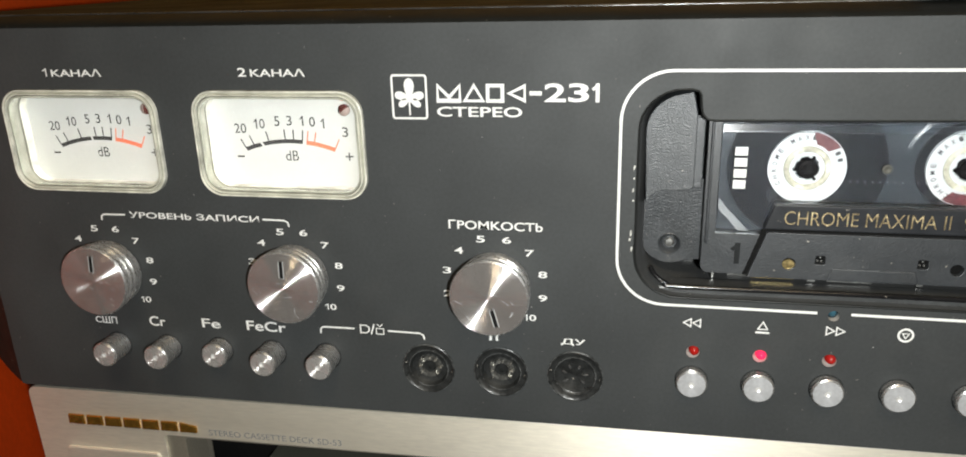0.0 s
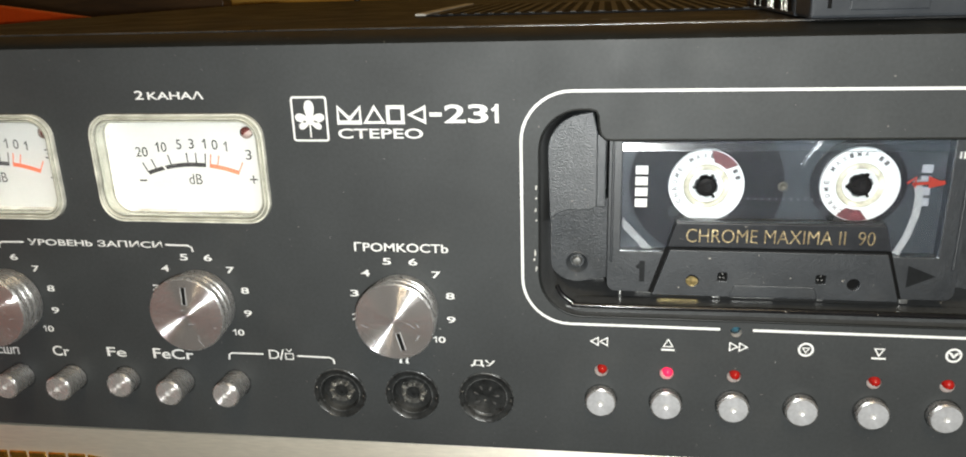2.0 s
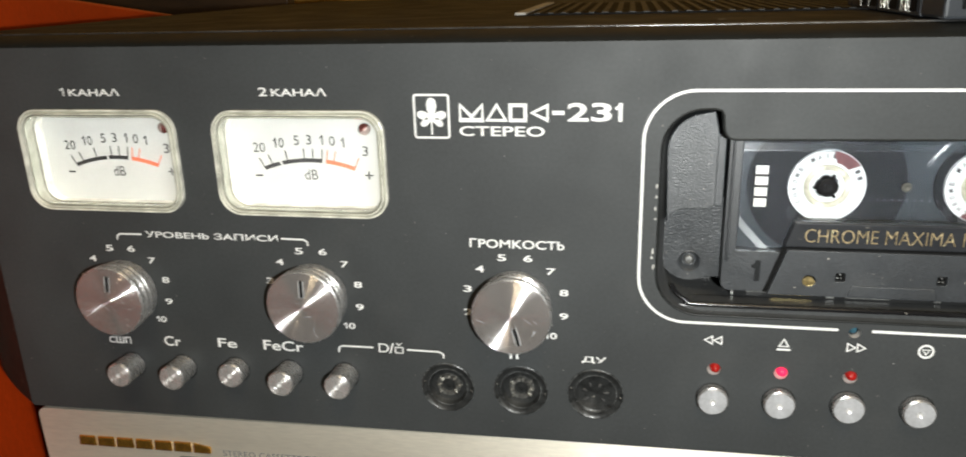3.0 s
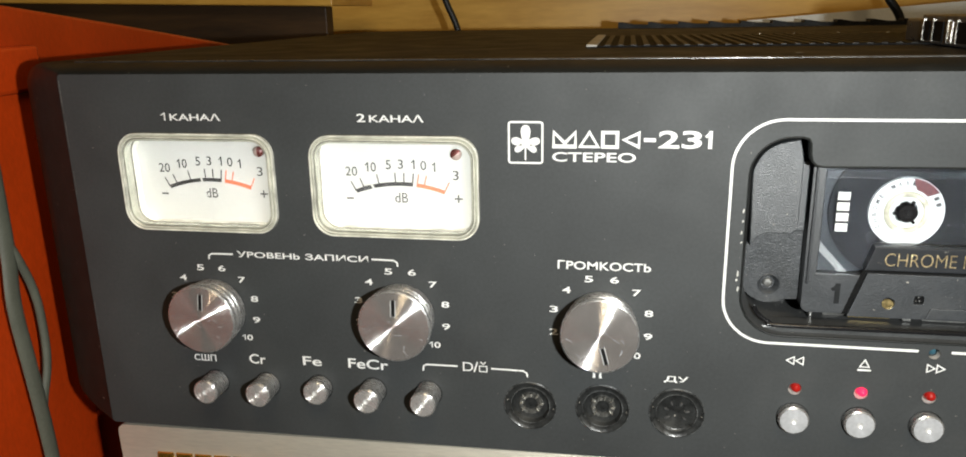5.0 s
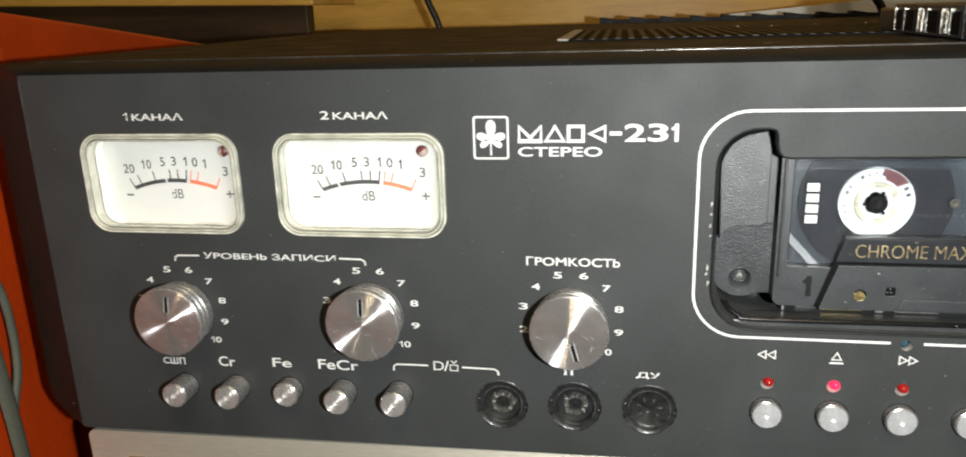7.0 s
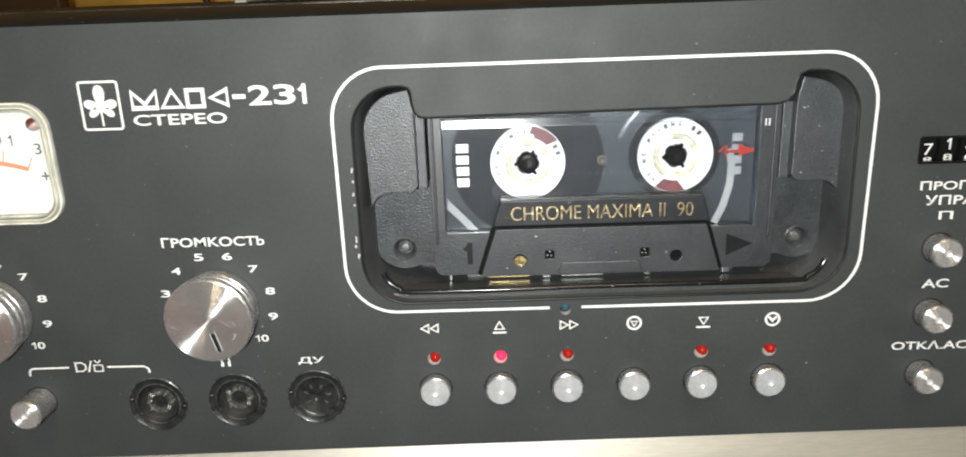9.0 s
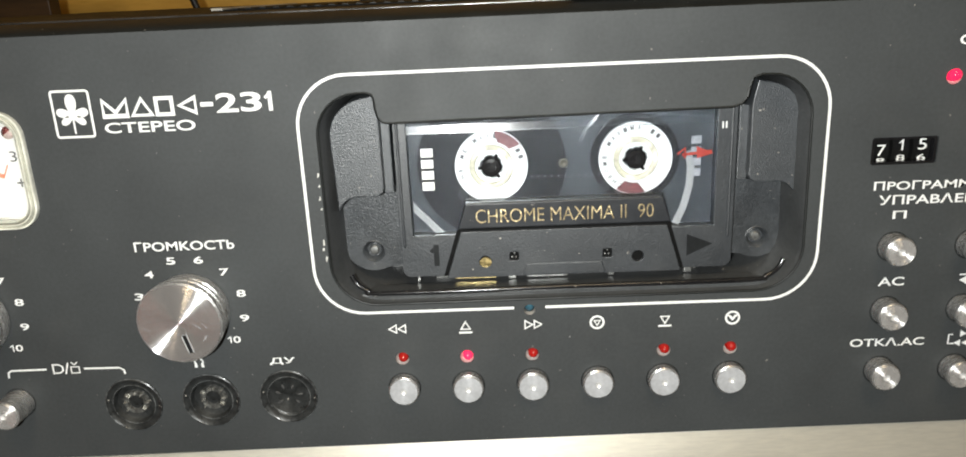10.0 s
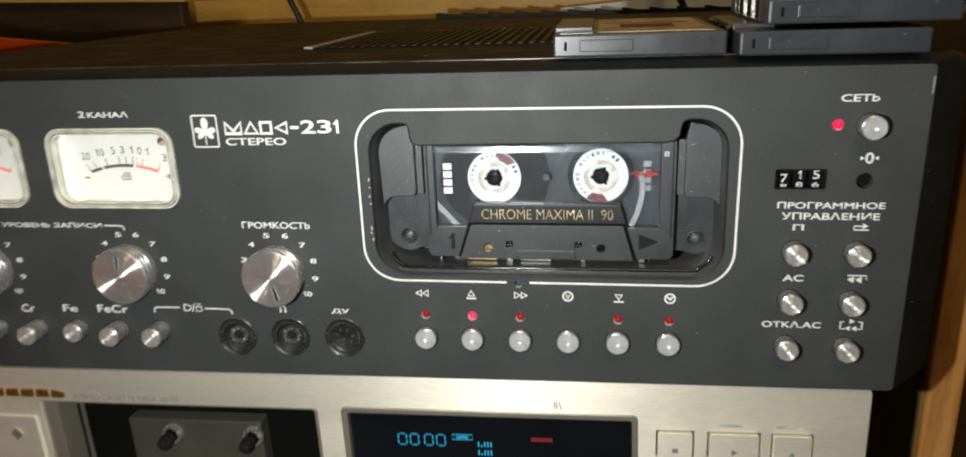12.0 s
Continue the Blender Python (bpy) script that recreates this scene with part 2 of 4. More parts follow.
GILT = mat("gilt_badge", (0.62, 0.33, 0.06), 0.18, 0.86, grain=0.2, blot=0.3, blot_size=400, bump=0.3, bump_size=700)
SMOKE = mat("smoked_display_window", (0.006, 0.007, 0.009), 0.08, grain=0.1, blot=0.2, spec=0.4)
GLOW = mat("blue_display_segment", (0.02, 0.10, 0.16), 0.4, emit=(0.01, 0.40, 0.68), power=0.6)
GLOW_RED = mat("dull_red_display_segment", (0.12, 0.02, 0.02), 0.4, emit=(0.6, 0.03, 0.04), power=0.10)
BAYMETAL = mat("grey_bay_plate", (0.075, 0.075, 0.060), 0.5, 0.2, grain=0.1, blot=0.15, blot_size=40)
RED_WOOD = mat("red_lacquered_board", (0.37, 0.034, 0.003), 0.36, grain=0.10, blot=0.35, blot_size=9, bump=0.12, bump_size=160, coat=0.12, stretch=(1, 1, 0.4))
CABLE = mat("grey_cable_sheath", (0.105, 0.11, 0.085), 0.5, grain=0.08, blot=0.15, blot_size=60)
WIRE = mat("black_wire_sheath", (0.012, 0.012, 0.012), 0.45, grain=0.1, blot=0.1)
CARD = mat("printed_card_label", (0.52, 0.40, 0.26), 0.55, grain=0.12, blot=0.35, blot_size=70)
PALE = mat("pale_blue_label", (0.55, 0.62, 0.66), 0.35, grain=0.05, blot=0.2, blot_size=60)
PAPER = mat("white_paper_sheet", (0.72, 0.71, 0.66), 0.7, grain=0.05, blot=0.08)
PLASTER = mat("cream_wall_paint", (0.55, 0.47, 0.36), 0.8, grain=0.05, blot=0.1, blot_size=3, bump=0.1, bump_size=200)
PLYWOOD = wood("yellow_veneer", (0.52, 0.27, 0.045), (0.76, 0.46, 0.10), 9, 0.42, (0.5, 1, 3))
OLDWOOD = wood("dark_stained_board", (0.026, 0.013, 0.005), (0.062, 0.032, 0.011), 14, 0.55, (0.4, 1, 3))
POSTWOOD = wood("orange_varnished_pine", (0.34, 0.14, 0.035), (0.58, 0.28, 0.085), 16, 0.38, (3, 3, 0.5))


# ---- shape helpers; all figures below are in millimetres ----
MM = 0.001


def world_of(ob):
    up = world_of(ob.parent) @ ob.matrix_parent_inverse if ob.parent else Matrix()
    return up @ ob.matrix_basis


def thing(name, at, label, category, group="", kind=""):
    ob = new(name)
    ob.empty_display_size = 0.02
    ob.matrix_basis = Matrix.Translation(Vector(at) * MM)
    return tagged(ob, label, category, group, kind)


def part(name, bm, material, parent, label="", at=(0, 0, 0), smooth=False, bevel=0.0, spin=None):
    """Links a bmesh as one mesh object under a thing or part. at: place of the mesh's own origin."""
    if isinstance(bm, bpy.types.Mesh):
        me = bm
    else:
        bmesh.ops.recalc_face_normals(bm, faces=bm.faces)
        me = bpy.data.meshes.new(name)
        bm.to_mesh(me)
        bm.free()
        me.materials.append(material)
        if smooth:
            me.shade_smooth()
            me.set_sharp_from_angle(angle=radians(38))
    ob = new(name, me)
    ob.parent = parent
    if parent:
        ob.matrix_parent_inverse = world_of(parent).inverted()
    ob.matrix_basis = Matrix.Translation(Vector(at) * MM) @ (spin if spin else Matrix())
    if bevel:
        mod = ob.modifiers.new("edge", "BEVEL")
        mod.width, mod.segments, mod.limit_method = bevel * MM, 2, "ANGLE"
    if label:
        ob["label"] = label
    return ob


def arc(cx, cz, r, a0, a1, n=8):
    return [(cx + r * math.cos(radians(a0 + (a1 - a0) * i / n)), cz + r * math.sin(radians(a0 + (a1 - a0) * i / n))) for i in range(n + 1)]


def rr(x0, x1, z0, z1, r, n=8):
    """A rounded rectangle, anticlockwise from the lower right corner."""
    return (arc(x1 - r, z0 + r, r, -90, 0, n) + arc(x1 - r, z1 - r, r, 0, 90, n) + arc(x0 + r, z1 - r, r, 90, 180, n) + arc(x0 + r, z0 + r, r, 180, 270, n))


def circle(cx, cz, r, n=32):
    return arc(cx, cz, r, 0, 360 * (n - 1) / n, n - 1)


def plate(outer, holes, y0, y1):
    """A flat plate with openings through it: front at y0, back at y1."""
    bm = bmesh.new()
    rims = []
    for loop in (outer, *holes):
        vs = [bm.verts.new((x * MM, y0 * MM, z * MM)) for x, z in loop]
        rims.append(vs)
        for i, v in enumerate(vs):
            bm.edges.new((v, vs[(i + 1) % len(vs)]))
    bmesh.ops.triangle_fill(bm, use_beauty=True, use_dissolve=False, edges=bm.edges[:], normal=(0, -1, 0))
    for vs in rims:
        back = [bm.verts.new((v.co.x, y1 * MM, v.co.z)) for v in vs]
        for i in range(len(vs)):
            j = (i + 1) % len(vs)
            bm.faces.new((vs[i], vs[j], back[j], back[i]))
    return bm


def prism(points, y0, y1, taper=0.0):
    """An upright slab: outline points (x, z), front at y0, back at y1; the front is drawn in by taper."""
    bm = bmesh.new()
    cx = sum(p[0] for p in points) / len(points)
    cz = sum(p[1] for p in points) / len(points)
    front = []
    for x, z in points:
        d = math.hypot(x - cx, z - cz) or 1
        front.append(bm.verts.new(((x - (x - cx) / d * taper) * MM, y0 * MM, (z - (z - cz) / d * taper) * MM)))
    back = [bm.verts.new((x * MM, y1 * MM, z * MM)) for x, z in points]
    bm.faces.new(front)
    bm.faces.new(back[::-1])
    for i in range(len(points)):
        j = (i + 1) % len(points)
        bm.faces.new((front[i], back[i], back[j], front[j]))
    return bm


def box(x0, x1, y0, y1, z0, z1):
    return prism([(x0, z0), (x1, z0), (x1, z1), (x0, z1)], y0, y1)


def lathe(profile, n=48):
    """Turned round the y axis at the origin: (radius, height out of the panel towards -y)."""
    bm = bmesh.new()
    rings = []
    for r, h in profile:
        if r < 1e-6:
            rings.append([bm.verts.new((0, -h * MM, 0))])
        else:
            rings.append([bm.verts.new((r * MM * math.cos(2 * math.pi * i / n), -h * MM, r * MM * math.sin(2 * math.pi * i / n))) for i in range(n)])
    for a, b in zip(rings, rings[1:]):
        for i in range(n):
            j = (i + 1) % n
            if len(a) == 1:
                bm.faces.new((a[0], b[j], b[i]))
            elif len(b) == 1:
                bm.faces.new((a[i], a[j], b[0]))
            else:
                bm.faces.new((a[i], a[j], b[j], b[i]))
    return bm


def strip(points, width, y=-0.12, closed=False):
    """A printed line along points (x, z)."""
    bm = bmesh.new()
    n = len(points)
    pairs = []
    for i, (x, z) in enumerate(points):
        a = points[(i - 1) % n] if closed or i else points[i]
        b = points[(i + 1) % n] if closed or i < n - 1 else points[i]
        dx, dz = b[0] - a[0], b[1] - a[1]
        d = math.hypot(dx, dz) or 1
        ox, oz = -dz / d * width / 2, dx / d * width / 2
        pairs.append((bm.verts.new(((x + ox) * MM, y * MM, (z + oz) * MM)), bm.verts.new(((x - ox) * MM, y * MM, (z - oz) * MM))))
    for i in range(n if closed else n - 1):
        (a, b), (c, d) = pairs[i], pairs[(i + 1) % n]
        bm.faces.new((a, b, d, c))
    return bm


def flat(points, y=-0.12):
    bm = bmesh.new()
    bm.faces.new([bm.verts.new((x * MM, y * MM, z * MM)) for x, z in points])
    bmesh.ops.triangulate(bm, faces=bm.faces[:])
    return bm


def joined(*bms):
    """Several outlines of one printed sign as one mesh."""
    out = bmesh.new()
    for b in bms:
        me = bpy.data.meshes.new("piece")
        b.to_mesh(me)
        b.free()
        out.from_mesh(me)
        bpy.data.meshes.remove(me)
    return out


def figure_one(x0, x1, z0, z1, y, heavy):
    """The figure one: an upright with a short flag."""
    w = heavy
    return joined(strip([(x1 - w / 2, z0), (x1 - w / 2, z1)], w, y), strip([(x1 - w / 2, z1 - w * 0.5), (x0, z1 - (z1 - z0) * 0.34)], w * 0.75, y - 0.01))


def lettering(body, x0, x1, z0, z1, y=-0.12, bold=0.0, turn=0):
    """Built-in font, made to fill the given rectangle; turn: degrees, anticlockwise."""
    if body[0] == "1" and turn == 0:
        h = z1 - z0
        heavy = h * (0.14 + 3.2 * bold)
        if len(body) == 1:
            mid = (x0 + x1) / 2
            return figure_one(mid - h * 0.22, mid + h * 0.14, z0, z1, y, heavy)
        two = len(body) == 2
        cut = x0 + (x1 - x0) * (0.30 if two else 0.07)
        rest = cut + (h * 0.25 if two else (x1 - x0) * 0.075)
        return joined(figure_one(x0, cut, z0, z1 + (0 if two else h * 0.12), y, heavy), lettering(body[1:], rest, x1, z0, z1, y, bold))
    cu = bpy.data.curves.new("writing", "FONT")
    cu.body, cu.resolution_u, cu.offset = body, 4, bold
    ob = bpy.data.objects.new("writing", cu)
    scene.collection.objects.link(ob)
    bpy.context.view_layer.update()
    me = bpy.data.meshes.new_from_object(ob.evaluated_get(bpy.context.evaluated_depsgraph_get()))
    bm = bmesh.new()
    bm.from_mesh(me)
    bpy.data.objects.remove(ob)
    bpy.data.curves.remove(cu)
    bpy.data.meshes.remove(me)
    c, s = math.cos(radians(turn)), math.sin(radians(turn))
    for v in bm.verts:
        v.co = (v.co.x * c - v.co.y * s, v.co.x * s + v.co.y * c, 0)
    lx, hx = min(v.co.x for v in bm.verts), max(v.co.x for v in bm.verts)
    ly, hy = min(v.co.y for v in bm.verts), max(v.co.y for v in bm.verts)
    for v in bm.verts:
        v.co = ((x0 + (v.co.x - lx) / (hx - lx) * (x1 - x0)) * MM, y * MM, (z0 + (v.co.y - ly) / (hy - ly) * (z1 - z0)) * MM)
    return bm


def tube(points, r, n=10, wide=1.0):
    """A cable along points (x, y, z); wide flattens it into a ribbon."""
    bm = bmesh.new()
    rings = []
    for i, p in enumerate(points):
        along = (Vector(points[min(len(points) - 1, i + 1)]) - Vector(points[max(0, i - 1)])).normalized()
        u = Vector((0, 1, 0))
        u = (u - along * along.dot(u)).normalized()
        v = along.cross(u)
        rings.append([bm.verts.new((Vector(p) + u * (r * wide * math.cos(2 * math.pi * k / n)) + v * (r * math.sin(2 * math.pi * k / n))) * MM) for k in range(n)])
    for a, b in zip(rings, rings[1:]):
        for k in range(n):
            bm.faces.new((a[k], a[(k + 1) % n], b[(k + 1) % n], b[k]))
    bm.faces.new(rings[0][::-1])
    bm.faces.new(rings[-1])
    return bm


def curve_points(ctrl, n=10):
    """Catmull-Rom through the control points."""
    out = []
    c = [Vector(p) for p in ctrl]
    c = [2 * c[0] - c[1], *c, 2 * c[-1] - c[-2]]
    for i in range(1, len(c) - 2):
        for k in range(n):
            t = k / n
            a, b, d, e = c[i - 1], c[i], c[i + 1], c[i + 2]
            out.append(tuple(0.5 * (2 * b + (d - a) * t + (2 * a - 5 * b + 4 * d - e) * t * t + (3 * b - a - 3 * d + e) * t ** 3)))
    out.append(tuple(c[-2]))
    return out


# ---- the setting: shelf niche and room ----
def slab(name, x0, x1, y0, y1, z0, z1, material, label, category="wall"):
    ob = part(name, box(x0, x1, y0, y1, z0, z1), material, None, bevel=0.8)
    return tagged(ob, label, category, kind="structure")


slab("wall_back", -900, 900, 520, 540, -400, 900, PLYWOOD, "yellow wood-veneer back panel of the shelf", "wall")
slab("shelf_board", -420, 400, -20, 519, -112, -96, OLDWOOD, "dark wooden shelf board under the silver deck", "shelf")
slab("room_wall_north", -2200, 2200, -2220, -2200, -1000, 1700, PLASTER, "plain cream room wall behind the viewer", "wall")
slab("room_wall_west", -2220, -2200, -2200, 1000, -1000, 1700, PLASTER, "plain cream side wall of the room", "wall")
slab("room_wall_east", 2200, 2220, -2200, 1000, -1000, 1700, PLASTER, "plain cream side wall of the room", "wall")
slab("room_wall_south", -2200, 2200, 1000, 1020, -1000, 1700, PLASTER, "plain cream wall behind the shelf", "wall")
slab("ceiling", -2220, 2220, -2220, 1020, 1700, 1720, PLASTER, "plain pale ceiling", "ceiling")
slab("floor", -2220, 2220, -2220, 1020, -1020, -1000, OLDWOOD, "dark wooden floor", "floor")

# Wood of the upright toned to olive: the shade on its side is painted in.
OLIVE = wood("upright_wood_painted_shade", (0.13, 0.10, 0.036), (0.24, 0.19, 0.075), 16, 0.6, (3, 3, 0.5))
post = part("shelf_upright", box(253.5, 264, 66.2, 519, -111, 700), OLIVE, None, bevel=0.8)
tagged(post, "shelf upright beside the decks, its shade painted in as olive-brown", "upright", kind="structure")
edge = part("edge_trim", box(250.6, 266, 58, 66, -111, 700), POSTWOOD, None, bevel=1.6)
tagged(edge, "orange-brown varnished wooden edging of the upright", "trim", kind="structure")

red = thing("red_side_board", (-300, 200, -112), "red-orange lacquered board standing beside the decks", "board")
slope = bmesh.new()
side = [(-60, -111.5), (330, -111.5), (330, 140), (233, 155), (120, 169.8), (52, 178.2), (-60, 189)]
for x in (-300, -285):
    slope.faces.new([slope.verts.new((x * MM, y * MM, z * MM)) for y, z in side])
slope.verts.ensure_lookup_table()
for i in range(len(side)):
    j = (i + 1) % len(side)
    slope.faces.new([slope.verts[k] for k in (i, j, j + len(side), i + len(side))])
part("board", slope, RED_WOOD, red, bevel=1.5)
part("batten", box(-284.9, -277.2, -60, 54, -111, 143.5), RED_WOOD, red, "glossy red batten", bevel=0.6)
part("batten_cap", box(-284.9, -275.4, -60, 54, 143.6, 162.2), RED_WOOD, red, "rounded glossy top piece of the batten", bevel=1.6)

part("chip", box(-284.95, -284.6, 91.4, 92.2, 153.0, 154.0), SPECK, red, "tiny white chip in the lacquer")

backboard = thing("dark_board", (-470, 400, 100), "dark brown stained board standing behind the deck", "board")
part("board", prism([(-800, -95.8), (-277, -95.8), (-277, 178), (-580, 186), (-800, 192)], 385, 400), OLDWOOD, backboard, bevel=1.0)
plank = thing("wooden_plank", (-500, 400, 180), "light wooden plank lying on the dark board", "plank")
part("plank", prism([(-820, 192.8), (-580, 186.2), (-277, 178.2), (-268, 178.0), (-268, 200), (-820, 215)], 376, 480), PLYWOOD, plank, bevel=1.0)

cable = thing("grey_cable", (-268, 15, 0), "grey twin cable hanging against the red board", "cable")
part("cable_strand", tube(curve_points([(-268, 10, 150), (-270, 12, 90), (-270, 10, 63), (-270, 12, 35), (-270, 14, 7), (-270, 15, -20), (-268, 15, -95)]), 1.7, wide=2.2), CABLE, cable, smooth=True)
part("cable_strand", tube(curve_points([(-271, 11, 92), (-270, 15, 83), (-270, 21, 66), (-270, 22.5, 49), (-270, 21, 32), (-271, 16, 14), (-271, 14, -8)]), 1.6, wide=1.2), CABLE, cable, smooth=True)

wire = thing("black_wire", (-172, 410, 150), "thin black wire hanging down behind the deck", "wire")
part("wire_strand", tube(curve_points([(-190, 388, 260), (-181, 390, 192), (-169, 391, 159), (-160, 392, 120), (-156, 394, 40), (-156, 396, -94)]), 2.6), WIRE, wire, smooth=True)
wire_two = thing("black_wire", (150, 330, 150), "thin black wire hanging down behind the deck", "wire")
part("wire_strand", tube(curve_points([(140, 396, 240), (150, 398, 185), (166, 400, 156), (172, 404, 100), (172, 408, -94)]), 3.0), WIRE, wire_two, smooth=True)
paper = thing("paper_sheet", (110, 440, 160), "white sheet of paper standing behind the deck", "paper")
part("sheet", prism([(60, -95.8), (260, -95.8), (260, 176), (60, 161)], 432, 433), PAPER, paper)

# ---- the black tape deck ----
deck = thing("tape_deck", (-7, 150, 22), "black cassette tape deck with two meters and aluminium knobs", "tape deck")
FX0, FX1, FZ0, FZ1 = -226.0, 211.6, 21.0, 154.3


def settled(points):
    """The lower edge follows the slightly tilted deck underneath."""
    return [(x, z + 5.4 * (x + 223) / 432 * min(1, max(0, (45 - z) / 22))) for x, z in points]


well = (arc(130.3, 85.6, 13.5, -90, 0) + arc(131.3, 124.0, 12, 0, 90) + [(128.8, 136.0), (126.4, 135.2), (125.6, 132.8), (125.2, 130.2), (123.6, 128.2), (121.3, 127.4),
        (25.2, 126.7), (23.2, 127.0), (21.9, 128.4), (21.4, 130.6), (21.2, 133.6), (20.6, 134.9), (19.0, 135.4)] + arc(16.4, 123.4, 12, 90, 180) + arc(17.8, 85.2, 13.5, 180, 270))
METERS = (-177.4, -107.2)
MZ0, MZ1 = 99.9, 134.6
T = ((23.7, 43.9), (43.6, 44.0), (63.6, 44.1), (83.5, 44.2), (103.6, 44.3), (123.8, 44.4))
LAMPS = tuple((T[k][0], 53.8) for k in (0, 1, 2, 4, 5)) + ((180.6, 133.0),)
JACKS = ((-62.0, 41.2), (-37.3, 41.9), (-12.8, 42.3))
panel = part("front_panel", plate(settled(rr(FX0, FX1, FZ0, FZ1, 1.6)),
             [well] + [rr(c - 28.8, c + 28.8, MZ0, MZ1, 7.5) for c in METERS] + [circle(x, z, 8.2) for x, z in JACKS]
             + [rr(160.3, 178.7, 109.0, 116.8, 0.8, 3), circle(192, 112.3, 3.0), circle(63.2, 68.6, 1.7, 20)] + [circle(x, z, 2.1, 24) for x, z in LAMPS], 0, 3.5), PANEL, deck, "satin black front panel with white lettering", bevel=0.35)


def frame_loops():
    """The bevelled moulding that runs from the panel back to the steel cover."""
    bm = bmesh.new()
    steps = ((0.0, 0.0, 0.0), (0.5, 0.9, 0.5), (1.6, 2.6, 1.3), (5.5, 8.5, 2.4), (10, 14.5, 3.2), (14, 19.2, 3.6), (17.5, 21.0, 3.7), (22, 21.4, 3.7), (60, 21.4, 3.7))
    rings = []
    for y, out, up in steps:
        pts = settled(rr(FX0 - out * 1.25, FX1 + out * 0.87, FZ0, FZ1 + up * 0.86, 1.6 + out * 0.34))
        rings.append([bm.verts.new((x * MM, y * MM, z * MM)) for x, z in pts])
    for a, b in zip(rings, rings[1:]):
        for i in range(len(a)):
            j = (i + 1) % len(a)
            bm.faces.new((a[i], a[j], b[j], b[i]))
    return bm


side = part("side_moulding", frame_loops(), BEVEL, deck, "bevelled black plastic surround", smooth=True)
steel = plate(rr(-250.5, 227.9, 30, 157.6, 8), [], 16.2, 380)
bmesh.ops.delete(steel, geom=[f for f in steel.faces if all(v.co.y < 0.017 for v in f.verts)], context="FACES_ONLY")
cover = part("top_cover", steel, CASE, deck, "black painted steel cover with a lightened edge")
# Lip is coloured paler than the cover to stand in for its highlight line.
part("cover_lip", box(-230, 212, 14.6, 16.0, 156.8, 157.9), mat("steel_edge_highlight", (0.12, 0.12, 0.12), 0.3, 0.8, grain=0.2, blot=0.5, blot_size=60), cover, "front lip of the cover, painted paler as its highlight", bevel=0.4)
part("rear_panel", box(-248, 227, 380.2, 383, 25, 157), CASE, deck)
vent = part("vent_grille", box(-47, 124, 84, 196, 157.7, 158.2), DARK, cover, "dark slotted vent in the cover")
# The end bar's pale grey stands in for light reflected off it.
part("vent_end", box(-49.5, -45.0, 82, 198, 157.9, 158.9), mat("grey_vent_end_glare", (0.30, 0.29, 0.26), 0.4, grain=0.1, blot=0.3, blot_size=90), vent, "end bar painted pale for its reflection", bevel=0.4)
slat_mesh = None
for i in range(32):
    x = -41 + 5.2 * i
    if slat_mesh is None:
        ob = part("slat", box(-1.1, 1.1, 84, 196, 158.22, 158.55), BEVEL, vent, at=(x, 0, 0))
        slat_mesh = ob.data
    else:
        part("slat", slat_mesh, None, vent, at=(x, 0, 0))
rib_mesh = None
for i in range(11):
    x = -30 + 22 * i
    if rib_mesh is None:
        ob = part("rear_rib", prism([(-11, 157.6), (11, 157.6), (11, 160.2), (1, 160.4), (-8.4, 162.0), (-10.9, 162.0)], 368, 380), CASE, cover, at=(x, 0, 0))
        rib_mesh = ob.data
    else:
        part("rear_rib", rib_mesh, None, cover, at=(x, 0, 0))

flake = bmesh.new()
flake.faces.new([flake.verts.new((x * MM, y * MM, 157.8 * MM)) for x, y in ((21.2, 34.2), (22.8, 33.4), (24.3, 34.6), (23.6, 36.2), (22.2, 36.6))])
part("dust_flake", flake, SPECK, cover, "pale flake lying on the cover")
# Glints along the far edge of the vent, built as tiny steel blocks.
for x, y in ((36, 205), (53, 204), (75, 205), (99, 204)):
    part("vent_glint", box(x - 0.7, x + 0.7, y - 0.7, y + 0.7, 157.7, 158.5), STEEL, cover, "tiny steel block standing in for a glint", bevel=0.3)

chips = random.Random(7)
for x, z, h in ((3.7, 112.4, 1.5), (3.8, 109.2, 0.8), (3.6, 105.6, 1.3), (3.3, 92.2, 2.2), (3.0, 90.1, 1.0), (3.6, 87.0, 1.9), (3.8, 102.4, 0.6)):
    pts = [(x + chips.uniform(-0.35, 0.0), z - h / 2), (x + chips.uniform(0.1, 0.4), z - h / 3), (x + chips.uniform(0.2, 0.6), z + h / 3), (x, z + h / 2), (x - chips.uniform(0.1, 0.4), z)]
    part("paint_chip", flat(pts, -0.08), mat("bare_chip", (0.55, 0.54, 0.50), 0.5, grain=0.1, blot=0.2), panel, "bare chip in the paint")
for k in range(20):
    x, z, r = chips.uniform(-215, 200), chips.uniform(30, 150), chips.uniform(0.12, 0.3)
    if 0 < x < 149 and 68 < z < 141:
        continue
    part("dust_speck", flat(circle(x, z, r * 0.9, 6), -0.08), SPECK, panel)
